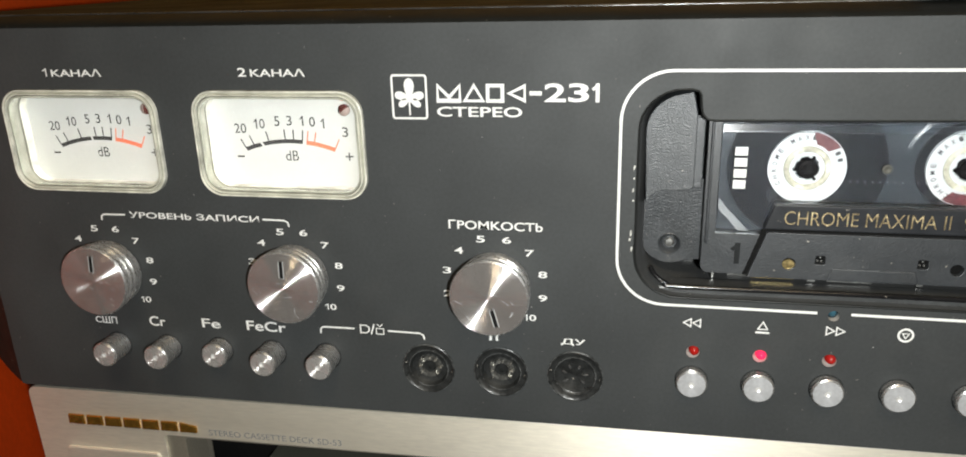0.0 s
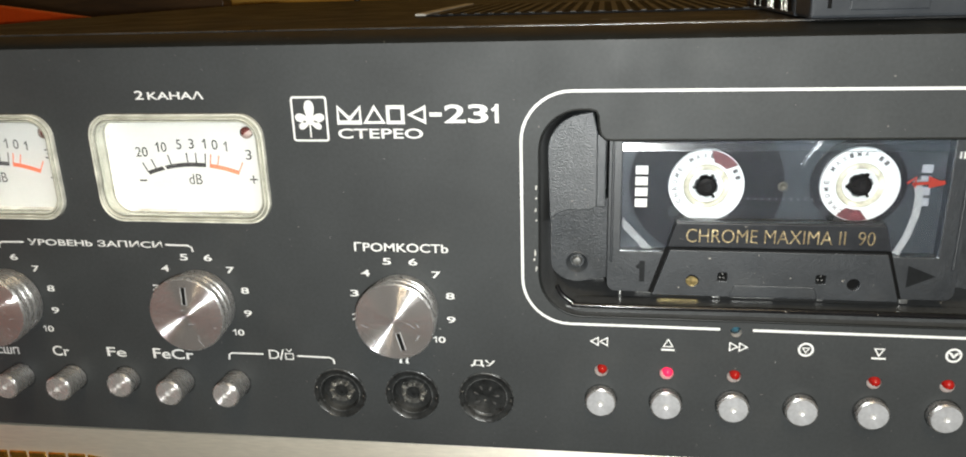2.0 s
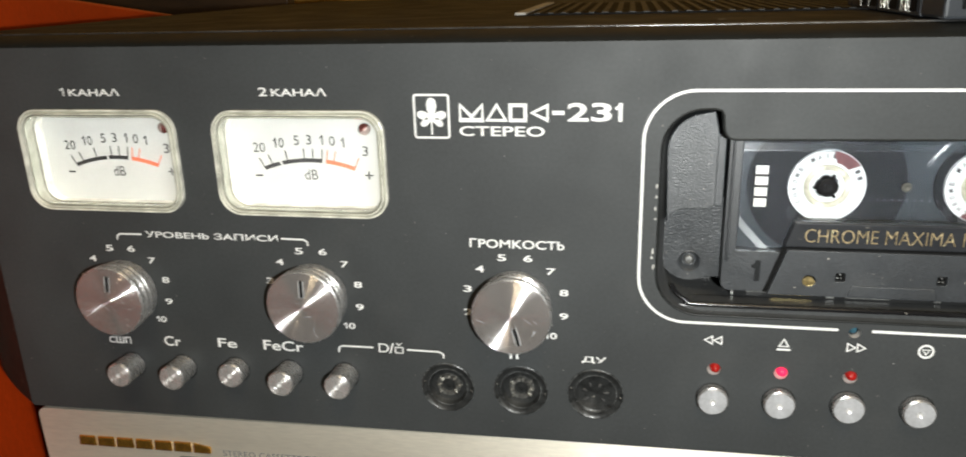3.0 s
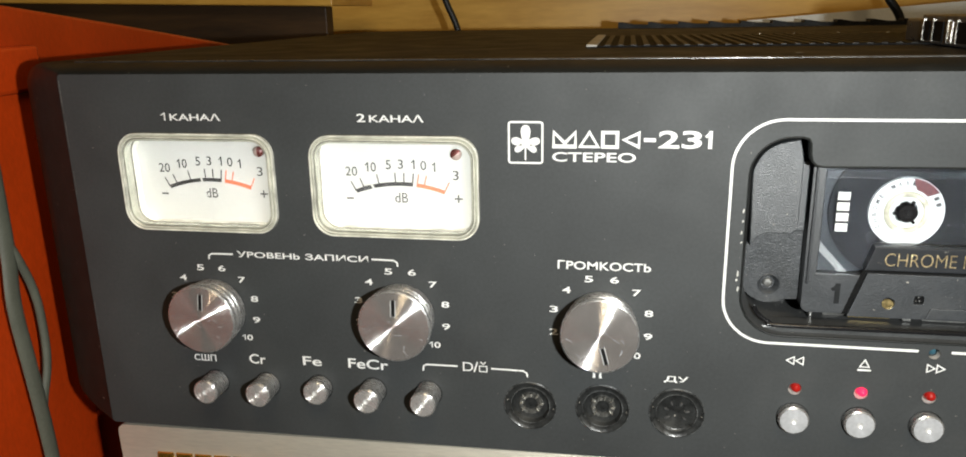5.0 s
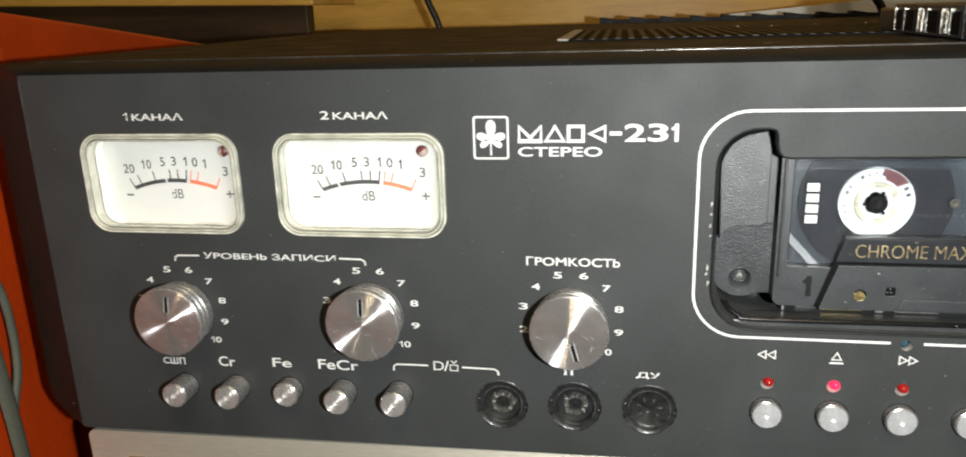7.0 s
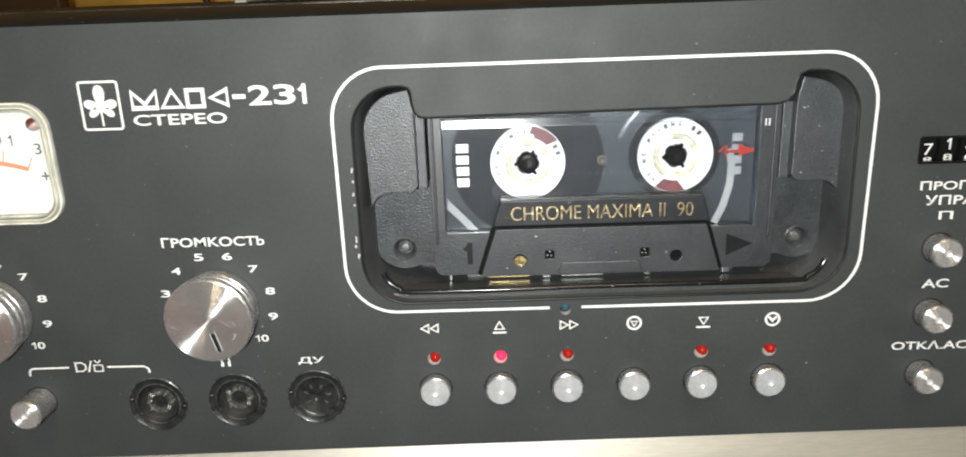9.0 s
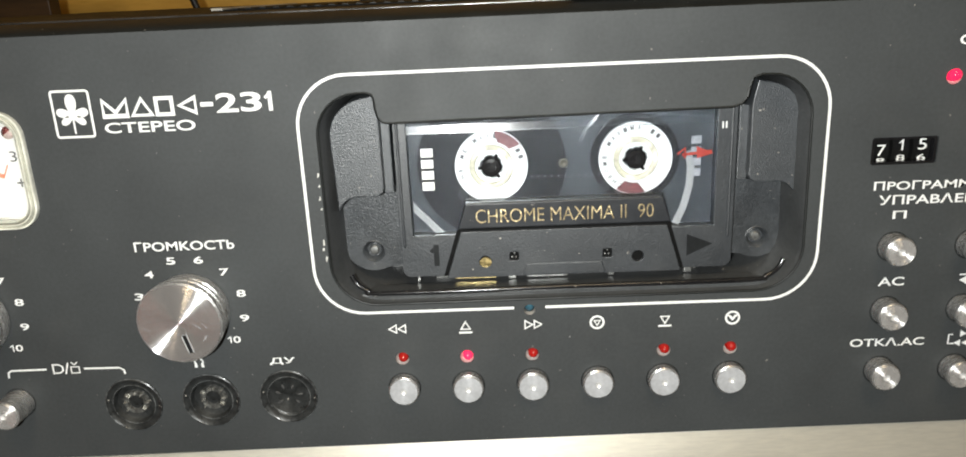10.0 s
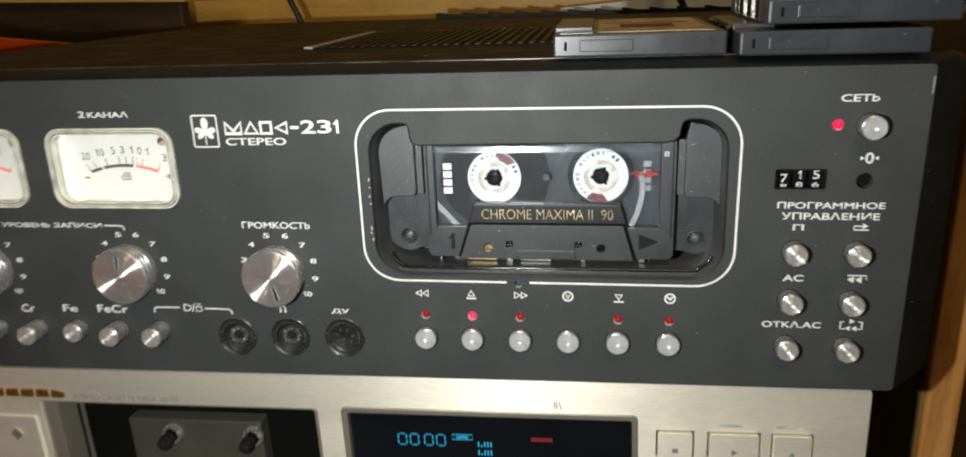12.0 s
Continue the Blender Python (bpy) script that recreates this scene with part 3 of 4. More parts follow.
for z, h in ((131, 1.6), (128.5, 0.9), (124.5, 2.0), (121.4, 0.8), (115.2, 1.4), (109.5, 0.7), (96.3, 0.8), (82.7, 0.6), (63.0, 0.7)):
    chip = box(-253.1, -252.6, 17.6 + chips.uniform(0, 1.5), 19.6 + chips.uniform(0, 1.5), z, z + h)
    part("paint_chip", chip, SPECK, side, "pale chip in the worn edge")

EDGE_WEAR = mat("rubbed_panel_edge", (0.11, 0.11, 0.105), 0.45, 0.2, grain=0.3, blot=0.5, blot_size=200)
for z0, z1, w in ((141.0, 152.2, 0.34), (128.5, 138.0, 0.24), (112.0, 120.5, 0.18), (60.0, 71.0, 0.16)):
    part("rubbed_edge", strip([(FX0 + 0.55, z0), (FX0 + 0.5, (z0 + z1) / 2), (FX0 + 0.6, z1)], w, -0.06), EDGE_WEAR, panel, "paint rubbed thin at the edge")
part("rubbed_edge", strip([(FX1 - 0.6, 144.0), (FX1 - 0.5, 150.0)], 0.5, -0.06), SPECK, panel, "bare spot at the corner")

# white outline round the cassette well, open at the sensor
ring = rr(-0.5, 147.6, 69.4, 140.5, 14.5, 10)
start = [(67.9, 69.4)] + ring + [(58.5, 69.4)]
part("printed_outline", strip(start, 0.85), INK, panel, "white rounded outline")

WORDS = [("1КАНАЛ", -188.3, -166.6, 138.8, 141.2), ("2", -118.6, -115.7, 138.8, 141.5), ("КАНАЛ", -114.4, -96.2, 138.8, 141.2), ("УРОВЕНЬ ЗАПИСИ", -165.8, -117.6, 90.8, 93.1),
         ("ГРОМКОСТЬ", -53.0, -23.2, 91.4, 94.4), ("СТЕРЕО", -55.0, -29.2, 126.9, 129.9), ("СШП", -187.4, -178.6, 49.8, 52.5),
         ("Cr", -165.4, -159.0, 50.0, 53.8), ("Fe", -144.6, -137.4, 50.7, 54.2), ("FeCr", -127.4, -112.6, 50.8, 54.6), ("ДУ", -17.4, -9.6, 53.2, 55.6),
         ("СЕТЬ", 180.8, 193.8, 141.5, 144.2), ("ПРОГРАММНОЕ", 162.0, 200.2, 101.6, 104.2), ("УПРАВЛЕНИЕ", 163.8, 198.8, 97.3, 100.1),
         ("П", 168.2, 172.2, 93.0, 95.4), ("АС", 166.2, 173.8, 72.3, 75.0), ("ОТКЛ.АС", 159.8, 182.0, 52.7, 55.4), ("0", 191.2, 194.2, 118.8, 123.0)]
PLAIN = str.maketrans("АВЕКМНОРСТЬЛ", "ABEKMHOPCTbΛ")
for body, x0, x1, z0, z1 in WORDS:
    part("printed_word", lettering(body.translate(PLAIN), x0, x1, z0, z1, bold=0.014), INK, panel)

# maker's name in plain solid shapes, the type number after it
A, B = 131.7, 136.2
for shape in ([(-54.6, A), (-54.6, B), (-51.1, A + 1.0), (-47.8, B), (-47.8, A)], [(-46.4, A), (-43.5, B), (-40.8, A)], [(-39.4, A), (-35.0, A), (-35.0, B), (-39.4, B)],
              [(-33.0, (A + B) / 2), (-28.4, B - 0.1), (-28.4, A + 0.1)]):
    part("badge_block", strip(shape, 1.5, closed=True), INK, panel)
part("badge_dash", flat([(-27.0, 133.4), (-23.4, 133.4), (-23.4, 134.6), (-27.0, 134.6)]), INK, panel)
for body, x0, x1 in (("2", -22.6, -16.4), ("3", -15.7, -9.8), ("1", -8.9, -6.2)):
    part("printed_number", lettering(body, x0, x1, 131.5, 136.9, bold=0.02), INK, panel)
part("badge_frame", strip(rr(-68.7, -58.1, 126.3, 139.2, 0.7, 3), 0.65, closed=True), INK, panel)


def petal(cx, cz, a, length, wide):
    pts = []
    for i in range(14):
        t = 2 * math.pi * i / 14
        u, v = length / 2 * (1 - math.cos(t)), wide / 2 * math.sin(t) * (0.55 + 0.45 * (1 - math.cos(t)) / 2)
        pts.append((cx + u * math.cos(a) - v * math.sin(a), cz + u * math.sin(a) + v * math.cos(a)))
    return pts


leaf = [flat(petal(-63.4, 132.4, radians(a), length, wide)) for a, length, wide in ((90, 6.0, 3.9), (14, 4.7, 3.2), (166, 4.7, 3.2), (-36, 4.2, 2.6), (216, 4.2, 2.6))] + [flat(circle(-63.4, 132.3, 1.3, 12), -0.13)]
part("badge_leaf", joined(*leaf, flat([(-63.7, 127.2), (-63.2, 127.2), (-63.2, 133), (-63.7, 133)])), INK, panel, "white leaf emblem")

# brackets beside the captions
part("printed_bracket", strip([(-176.8, 89.6), (-176.6, 91.0), (-175.6, 91.7), (-167.4, 91.8)], 0.6), INK, panel)
part("printed_bracket", strip([(-116.4, 92.0), (-108.6, 91.9), (-107.4, 91.2), (-107.2, 89.8)], 0.6), INK, panel)
part("printed_bracket", strip([(-99.8, 51.6), (-99.6, 53.4), (-98.6, 54.1), (-87.4, 54.2)], 0.6), INK, panel)
part("printed_bracket", strip([(-75.6, 54.1), (-64.4, 54.0), (-63.2, 53.2), (-63.0, 51.8)], 0.6), INK, panel)
signs = (joined(strip([(-85.9, 51.9), (-85.9, 56.6)], 0.6), strip([(-85.9, 52.4), (-83.6, 52.4), (-82.4, 53.4), (-82.4, 55.2), (-83.6, 56.2), (-85.9, 56.2)], 0.6),
     strip([(-81.6, 51.8), (-80.2, 57.0)], 0.55), strip([(-79.4, 52.2), (-76.4, 52.2), (-76.4, 55.0), (-79.4, 55.0)], 0.6, closed=True), strip([(-79.0, 57.2), (-77.9, 55.9), (-76.8, 57.2)], 0.5)))
for v in signs.verts:
    v.co.x, v.co.z = -0.0813 + (v.co.x + 0.0813) * 0.86, 0.0542 + (v.co.z - 0.0542) * 0.74
part("printed_symbol", signs, INK, panel, "headphone and speaker signs")
part("printed_symbol", joined(strip(arc(-39.4, 54.7, 1.35, 0, 180, 8), 0.4), flat([(-41.0, 53.2), (-40.0, 53.2), (-40.0, 54.6), (-40.6, 55.1)], -0.13), flat([(-38.8, 53.2), (-37.8, 53.2), (-38.2, 55.1), (-38.8, 54.6)], -0.13)), INK, panel, "headphone sign")


def tri(cx, cz, s, a):
    return [(cx + s * math.cos(radians(a + k)), cz + s * math.sin(radians(a + k))) for k in (0, 120, 240)]


SZ = 63.8
part("printed_symbol", joined(strip(tri(21.8, SZ, 1.5, 180), 0.72, closed=True), strip(tri(24.6, SZ, 1.5, 180), 0.72, closed=True)), INK, panel, "rewind sign")
part("printed_symbol", joined(strip(tri(43.6, SZ, 1.6, 90), 0.7, closed=True), strip([(41.6, SZ - 1.9), (45.6, SZ - 1.9)], 0.6)), INK, panel, "eject sign")
part("printed_symbol", joined(strip(tri(62.4, SZ, 1.5, 0), 0.72, closed=True), strip(tri(65.2, SZ, 1.5, 0), 0.72, closed=True)), INK, panel, "fast forward sign")
part("printed_symbol", joined(strip(circle(83.4, SZ, 1.95, 24), 0.65, closed=True), strip(tri(83.4, SZ, 1.05, 270), 0.6, closed=True)), INK, panel, "stop sign")
part("printed_symbol", joined(strip(tri(103.8, SZ + 0.4, 1.5, 270), 0.72, closed=True), strip([(101.8, SZ - 1.9), (105.8, SZ - 1.9)], 0.6)), INK, panel, "play sign")
part("printed_symbol", joined(strip(circle(124.0, SZ, 1.95, 24), 0.65, closed=True), flat([(122.4, SZ + 0.9), (123.4, SZ + 0.9), (124, SZ), (124.6, SZ + 0.9), (125.6, SZ + 0.9), (124, SZ - 1.0)])), INK, panel, "record sign")
part("printed_symbol", joined(strip([(190.2, 93.4), (190.2, 94.9), (193.0, 94.9)], 0.5), flat(tri(193.8, 94.9, 1.3, 0)), strip([(190.2, 93.4), (195.4, 93.4)], 0.5)), INK, panel, "repeat sign")
part("printed_symbol", joined(flat(tri(191.4, 73.4, 1.6, 180)), flat(tri(194.2, 73.4, 1.6, 180)), strip([(189.8, 75.1), (196.6, 75.1), (196.6, 73.6)], 0.5)), INK, panel, "rewind and play sign")
part("printed_symbol", joined(strip([(190.4, 55.8), (189.2, 55.8), (189.2, 52.8), (191.0, 52.8)], 0.5), strip([(195.4, 52.8), (197.2, 52.8), (197.2, 55.8), (195.8, 55.8)], 0.5),
     flat(tri(193.2, 56.0, 1.3, 0)), flat(tri(192.2, 53.0, 1.3, 180)), flat(tri(194.6, 53.0, 1.3, 180))), INK, panel, "loop sign")
part("printed_symbol", joined(flat(tri(190.0, 120.9, 0.9, 0)), flat(tri(195.4, 120.9, 0.9, 180))), INK, panel, "zero marks")


# ---- level meters ----
def meter(cx, needle_at, lean_to, lamp_label):
    def hoop(name, d0, d1, y0, y1, material, label, bevel=0.2):
        outer = rr(cx - 28.7 + d0, cx + 28.7 - d0, MZ0 + 0.1 + d0, MZ1 - 0.1 - d0, 7.4 - d0 * 0.8)
        inner = rr(cx - 28.7 + d1, cx + 28.7 - d1, MZ0 + 0.1 + d1, MZ1 - 0.1 - d1, 7.4 - d1 * 0.8)
        ob = part(name, plate(outer, [inner], y0, y1), material, w, label, bevel=bevel)
        ob.visible_shadow = False
        return ob
    w = deck
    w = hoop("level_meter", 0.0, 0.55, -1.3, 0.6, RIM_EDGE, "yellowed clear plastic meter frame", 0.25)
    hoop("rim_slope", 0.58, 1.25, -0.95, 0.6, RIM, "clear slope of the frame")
    hoop("rim_crest", 1.28, 1.58, -1.6, 0.6, RIM_EDGE, "frame crest with its highlight painted in", 0.12)
    hoop("rim_groove", 1.61, 1.95, -0.7, 0.6, RIM_DEEP, "frame groove with its shade painted in", 0.1)
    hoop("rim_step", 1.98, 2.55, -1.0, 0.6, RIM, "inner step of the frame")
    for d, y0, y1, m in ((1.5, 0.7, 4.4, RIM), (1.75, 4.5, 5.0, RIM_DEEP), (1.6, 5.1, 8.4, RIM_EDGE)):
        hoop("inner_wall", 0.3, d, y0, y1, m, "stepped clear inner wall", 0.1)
    part("dial", prism(rr(cx - 28.3, cx + 28.3, MZ0 + 0.5, MZ1 - 0.5, 7), 8.5, 9.5), DIAL, w, "white dial card marked in decibels")
    pane = part("pane", prism(rr(cx - 26.3, cx + 26.3, MZ0 + 2.3, MZ1 - 2.7, 5.5), -0.9, 0.3), PANE, w, "clear cover")
    pane.visible_shadow = False
    y = 8.3
    zc, R = 117.3 - 46, 46.0

    def on(a, r):
        return (cx + r * math.sin(radians(a)), zc + r * math.cos(radians(a)))
    spans = ((-20.5, 5.4, BLACK_INK, "black scale arc"), (7.0, 19.8, RED_INK, "red scale arc"))
    for a0, a1, ink, label in spans:
        part("scale_arc", strip([on(a0 + (a1 - a0) * i / 12, R - 0.6) for i in range(13)], 1.35, y), ink, w, label)
    for a, ink in ((-20.5, BLACK_INK), (-16.6, BLACK_INK), (-9.6, BLACK_INK), (-2.2, BLACK_INK), (1.4, BLACK_INK), (5.2, BLACK_INK), (7.3, RED_INK), (10.4, RED_INK), (19.6, RED_INK)):
        lean = a * 1.35
        x, z = on(a, R - 0.4)
        part("scale_tick", strip([(x, z), (x + 3.7 * math.sin(radians(lean)), z + 3.7 * math.cos(radians(lean)))], 0.42, y), ink, w)
    for body, x, z, wd in (("20", -17.0, 120.0, 4.2), ("10", -10.2, 121.6, 3.8), ("5", -4.0, 122.5, 1.8), ("3", 0.2, 122.7, 1.8), ("1", 4.6, 122.7, 0.9), ("0", 8.0, 122.4, 2.0), ("1", 11.6, 121.9, 0.9), ("3", 18.8, 119.2, 2.1)):
        part("scale_number", lettering(body, cx + x * 1.02 - wd / 2, cx + x * 1.02 + wd / 2, z - 0.8, z + 2.4, y, 0.003), BLACK_INK, w)
    part("scale_unit", lettering("dB", cx - 2.2, cx + 2.4, 110.2, 113.6, y), BLACK_INK, w)
    part("scale_sign", flat([(cx - 19.6, 111.0), (cx - 17.0, 111.0), (cx - 17.0, 111.6), (cx - 19.6, 111.6)], y), BLACK_INK, w, "minus sign")
    part("scale_sign", joined(flat([(cx + 18.6, 111.7), (cx + 21.4, 111.7), (cx + 21.4, 112.2), (cx + 18.6, 112.2)], y), flat([(cx + 19.75, 110.6), (cx + 20.25, 110.6), (cx + 20.25, 113.3), (cx + 19.75, 113.3)], y - 0.1)), BLACK_INK, w, "plus sign")
    a = needle_at
    p0, p1 = (cx + 6 * math.sin(radians(a)), MZ0 + 3.0), on(a, R + 1.6)
    part("needle", strip([p0, p1], 0.75, 8.05), DIAL, w, "thin white needle")
    dome = [(0, 0.9), (0.9, 0.75), (1.6, 0.3), (1.9, 0), (1.9, -1.2)]
    lamp = part("peak_lamp", lathe(dome, 20), PALE_LAMP, w, lamp_label, at=(cx + 19.6, 7.4, 127.2), smooth=True)
    half = lathe([(r + 0.05, d + 0.05) for r, d in dome], 20)
    bmesh.ops.delete(half, geom=[v for v in half.verts if v.co.x * lean_to.x + v.co.z * lean_to.y < -0.0002], context="VERTS")
    part("dark_half", half, MAROON, lamp, "dark maroon side of the lens", at=(cx + 19.6, 7.4, 127.2), smooth=True)


meter(METERS[0], -4.4, Vector((1, 0)), "peak lamp, half maroon and half pale")
meter(METERS[1], -13.6, Vector((-0.5, 0.85)), "peak lamp, half maroon and half pale")


# ---- knobs with their number scales ----
def knob(cx, cz, pointer, deep=10.8):
    k0 = part("knob", lathe([(11.2, 0.3), (11.6, 0.6), (11.9, deep * 0.40), (11.3, deep * 0.44), (11.3, deep * 0.50), (12.3, deep * 0.54), (12.3, deep * 0.66), (11.7, deep * 0.69), (11.7, deep * 0.74), (12.5, deep * 0.78), (12.5, deep - 0.5), (11.8, deep - 0.02)], 72),
             SPUN, deck, "ribbed aluminium rotary knob", at=(cx, 0, cz), smooth=True)
    part("face", lathe([(12.09, deep), (11.8, deep + 0.05), (6, deep + 0.06), (0, deep + 0.06)], 72), TURNED, k0, "turned aluminium face", at=(cx, 0, cz), smooth=True)
    a = radians(pointer)
    u, v = (math.sin(a), math.cos(a)), (math.cos(a), -math.sin(a))
    pts = [(cx + u[0] * r + v[0] * s, cz + u[1] * r + v[1] * s) for r, s in ((3.7, -0.75), (3.7, 0.75), (9.5, 0.75), (9.5, -0.75))]
    # The slot is flat: its dark inside and its rim highlight are painted colours.
    part("pointer_groove", flat(pts, -deep - 0.16), GROOVE, k0, "pointer groove, its dark inside painted flat")
    for k in range(11):
        q, r, turn, half = chips.uniform(0, 6.28), chips.uniform(2, 10.2), chips.uniform(0, 6.28), chips.uniform(0.3, 1.4)
        x, z = cx + r * math.cos(q), cz + r * math.sin(q)
        part("scratch", strip([(x - half * math.cos(turn), z - half * math.sin(turn)), (x + half * math.cos(turn), z + half * math.sin(turn))], 0.06, -deep - 0.09), SCRATCH, k0, "fine bright scratch")
    part("groove_edge", strip([pts[3], pts[0], pts[1], pts[2]], 0.24, -deep - 0.2), GLINT_METAL, k0, "pale line painted as the highlight on the groove rim")


SCALES = ((-176.4, 71.3, 6, range(3, 11)), (-106.5, 72.8, 2, range(2, 11)), (-38.7, 73.2, 165, range(2, 11)))
for cx, cz, pointer, numbers in SCALES:
    knob(cx, cz - 0.6, pointer)
    for n in numbers:
        a = radians(15 - 30 * (n - 8))
        x, z = cx + 16.0 * math.cos(a), cz + 15.6 * math.sin(a)
        w = 2.0 if n == 10 else 1.4
        part("scale_number", lettering(str(n), x - w, x + w, z - 1.1, z + 1.1, bold=0.014), INK, panel)


# ---- push buttons ----
def button(cx, cz, out, r, cap, label):
    b = part("push_button", lathe([(r - 0.1, -1.5), (r - 0.1, out - 1.5), (r, out - 1.35), (r, out - 0.5), (r - 0.45, out)], 40), SPUN, deck, label, at=(cx, 0, cz), smooth=True)
    c = part("cap", lathe([(r - 0.46, out + 0.02), (0.95, out + 0.03)], 40), cap, b, at=(cx, 0, cz), smooth=True)
    part("dimple", lathe([(0.95, out + 0.03), (0.7, out - 0.12), (0.25, out - 0.34), (0, out - 0.36)], 24), GLINT_METAL, c, "drilled centre painted pale as a glint", at=(cx, 0, cz), smooth=True)
    # Flat black ring painted round the button for the shade at its foot.
    part("button_shade_ring", lathe([(r + 0.32, 0.02), (r + 0.02, 0.05), (r + 0.02, -2)], 40), DARK, b, at=(cx, 0, cz))


for i in range(5):
    button(-179.4 + 20.3 * i, 41.6 + 0.35 * i, 5.2 if i == 2 else 9.0, 4.6, CAP, "round aluminium push button, pressed in" if i == 2 else "round aluminium push button")
for x, z in T:
    button(x, z, 3.0, 4.75, DULL, "short round aluminium transport button")
for z in (84.5, 64.4, 44.8):
    for x in (169.3, 191.7):
        button(x, z, 5.6, 4.3, CAP, "round aluminium push button")
button(191.7, 132.8, 5.5, 4.5, DULL, "round aluminium power button")


def led(cx, cz, r, material, label):
    c = part("indicator_lamp", lathe([(0, 1.5), (r * 0.45, 1.3), (r * 0.8, 0.7), (r, -0.3), (r, -4)], 28), material, deck, label, at=(cx + 0.3, 0, cz + 0.45), smooth=True)
    part("lamp_collar", lathe([(2.06, -0.1), (2.02, -1.6), (1.2, -2.6), (0, -2.6)], 28), COLLAR, c, "pale wall of the lamp hole", at=(cx, 0, cz), smooth=True)


for (x, z), m, label in zip(LAMPS, (RED_LED, RED_LIT, RED_LED, RED_LED, RED_LED), ("red indicator lamp", "red indicator lamp, lit bright", "red indicator lamp", "red indicator lamp", "red indicator lamp")):
    led(x, z, 1.6, m, label)
led(*LAMPS[5], 1.85, RED_POWER, "red power lamp, lit")
eye = part("sensor", lathe([(0, -1.5), (0.9, -1.7), (1.6, -2.6), (1.6, -4)], 20), BLUE, deck, "tiny blue sensor in a hole", at=(63.2, 0, 68.6), smooth=True)
part("sensor_collar", lathe([(1.68, -0.1), (1.62, -2.4)], 20), COLLAR, eye, "pale wall of the sensor hole", at=(63.2, 0, 68.6), smooth=True)
part("reset_button", lathe([(0, -1.8), (2.2, -2.0), (2.6, -2.6), (2.6, -8)], 24), GLOSS, deck, "sunk black counter reset button", at=(192, 0, 112.3), smooth=True)


# ---- round sockets ----
def socket(cx, cz, pins, filled, label):
    floor_at = -0.25 if filled else -1.7
    s = part("socket", lathe([(9.0, 0.02), (9.0, 0.45), (8.6, 0.75), (8.0, 0.4), (7.2, 0.25), (6.7, 0.3), (6.4, floor_at * 0.5), (6.0, floor_at), (0, floor_at - 0.05)], 48), SOCKET, deck, label, at=(cx, 0, cz), smooth=True)
    part("rim_edge", lathe([(9.05, 0.3), (9.0, 0.6), (8.88, 0.68), (8.8, 0.6)], 48), SOCKET_EDGE, s, "socket edge painted paler as its highlight", at=(cx, 0, cz), smooth=True)
    part("rim_edge", lathe([(6.9, 0.2), (6.8, 0.42), (6.65, 0.4), (6.55, 0.1)], 48), SOCKET_EDGE, s, "socket edge painted paler as its highlight", at=(cx, 0, cz), smooth=True)
    if not filled:
        part("contact_ring", lathe([(4.2, floor_at), (3.9, -1.0), (2.4, -1.0), (2.2, floor_at)], 36), RING, s, "scuffed ring of contacts", at=(cx, 0, cz), smooth=True)
        part("core", lathe([(2.15, floor_at), (2.1, floor_at + 0.4), (0, floor_at + 0.4)], 24), SOCKET, s, at=(cx, 0, cz))
    for i in range(pins):
        a = radians(-40 + 260 * i / (pins - 1))
        top = 0.1 if filled else -0.35
        near, a = chips.uniform(2.3, 2.7), a + chips.uniform(-0.10, 0.10)
        blade = petal(cx + near * math.cos(a), cz + near * math.sin(a), a + chips.uniform(-0.25, 0.25), chips.uniform(1.5, 2.2), chips.uniform(0.8, 1.1))
        part("contact", prism(blade, -top, -floor_at, 0.25), PIN_DULL if filled else PIN, s)


socket(*JACKS[0], 7, False, "round black socket with bright contacts")
socket(*JACKS[1], 8, False, "round black socket with bright contacts")
socket(*JACKS[2], 6, True, "round black socket with tarnished contacts, nearly flush")

# ---- tape counter ----
counter = part("tape_counter", plate(rr(160.4, 178.6, 109.1, 116.7, 0.7, 3), [rr(161.2, 177.8, 109.7, 116.1, 0.5, 3)], 0.4, 5), GLOSS, deck, "three-digit tape counter")
for x, upper, lower, shift in ((164.0, "7", "8", 0.2), (169.6, "1", "8", 1.6), (175.4, "5", "6", 1.6)):
    wheel = bmesh.new()
    bmesh.ops.create_cone(wheel, cap_ends=True, segments=40, radius1=8 * MM, radius2=8 * MM, depth=4.6 * MM)
    bmesh.ops.rotate(wheel, verts=wheel.verts, matrix=Matrix.Rotation(math.pi / 2, 3, "Y"))
    w = part("digit_wheel", wheel, DARK, counter, "black wheel with white figures", at=(x, 10.4, 112.9), smooth=True)
    part("figure", lettering(upper, x - 1.2, x + 1.2, 111.6 + shift - 0.6, 115.0 + shift - 0.8, 2.0), INK, w)
    part("figure", lettering(lower, x - 1.2, x + 1.2, 109.3 + shift * 0.3 - 0.2, 110.4 + shift * 0.55, 2.1), INK, w)

# ---- cassette well ----
bm = bmesh.new()
rings = []
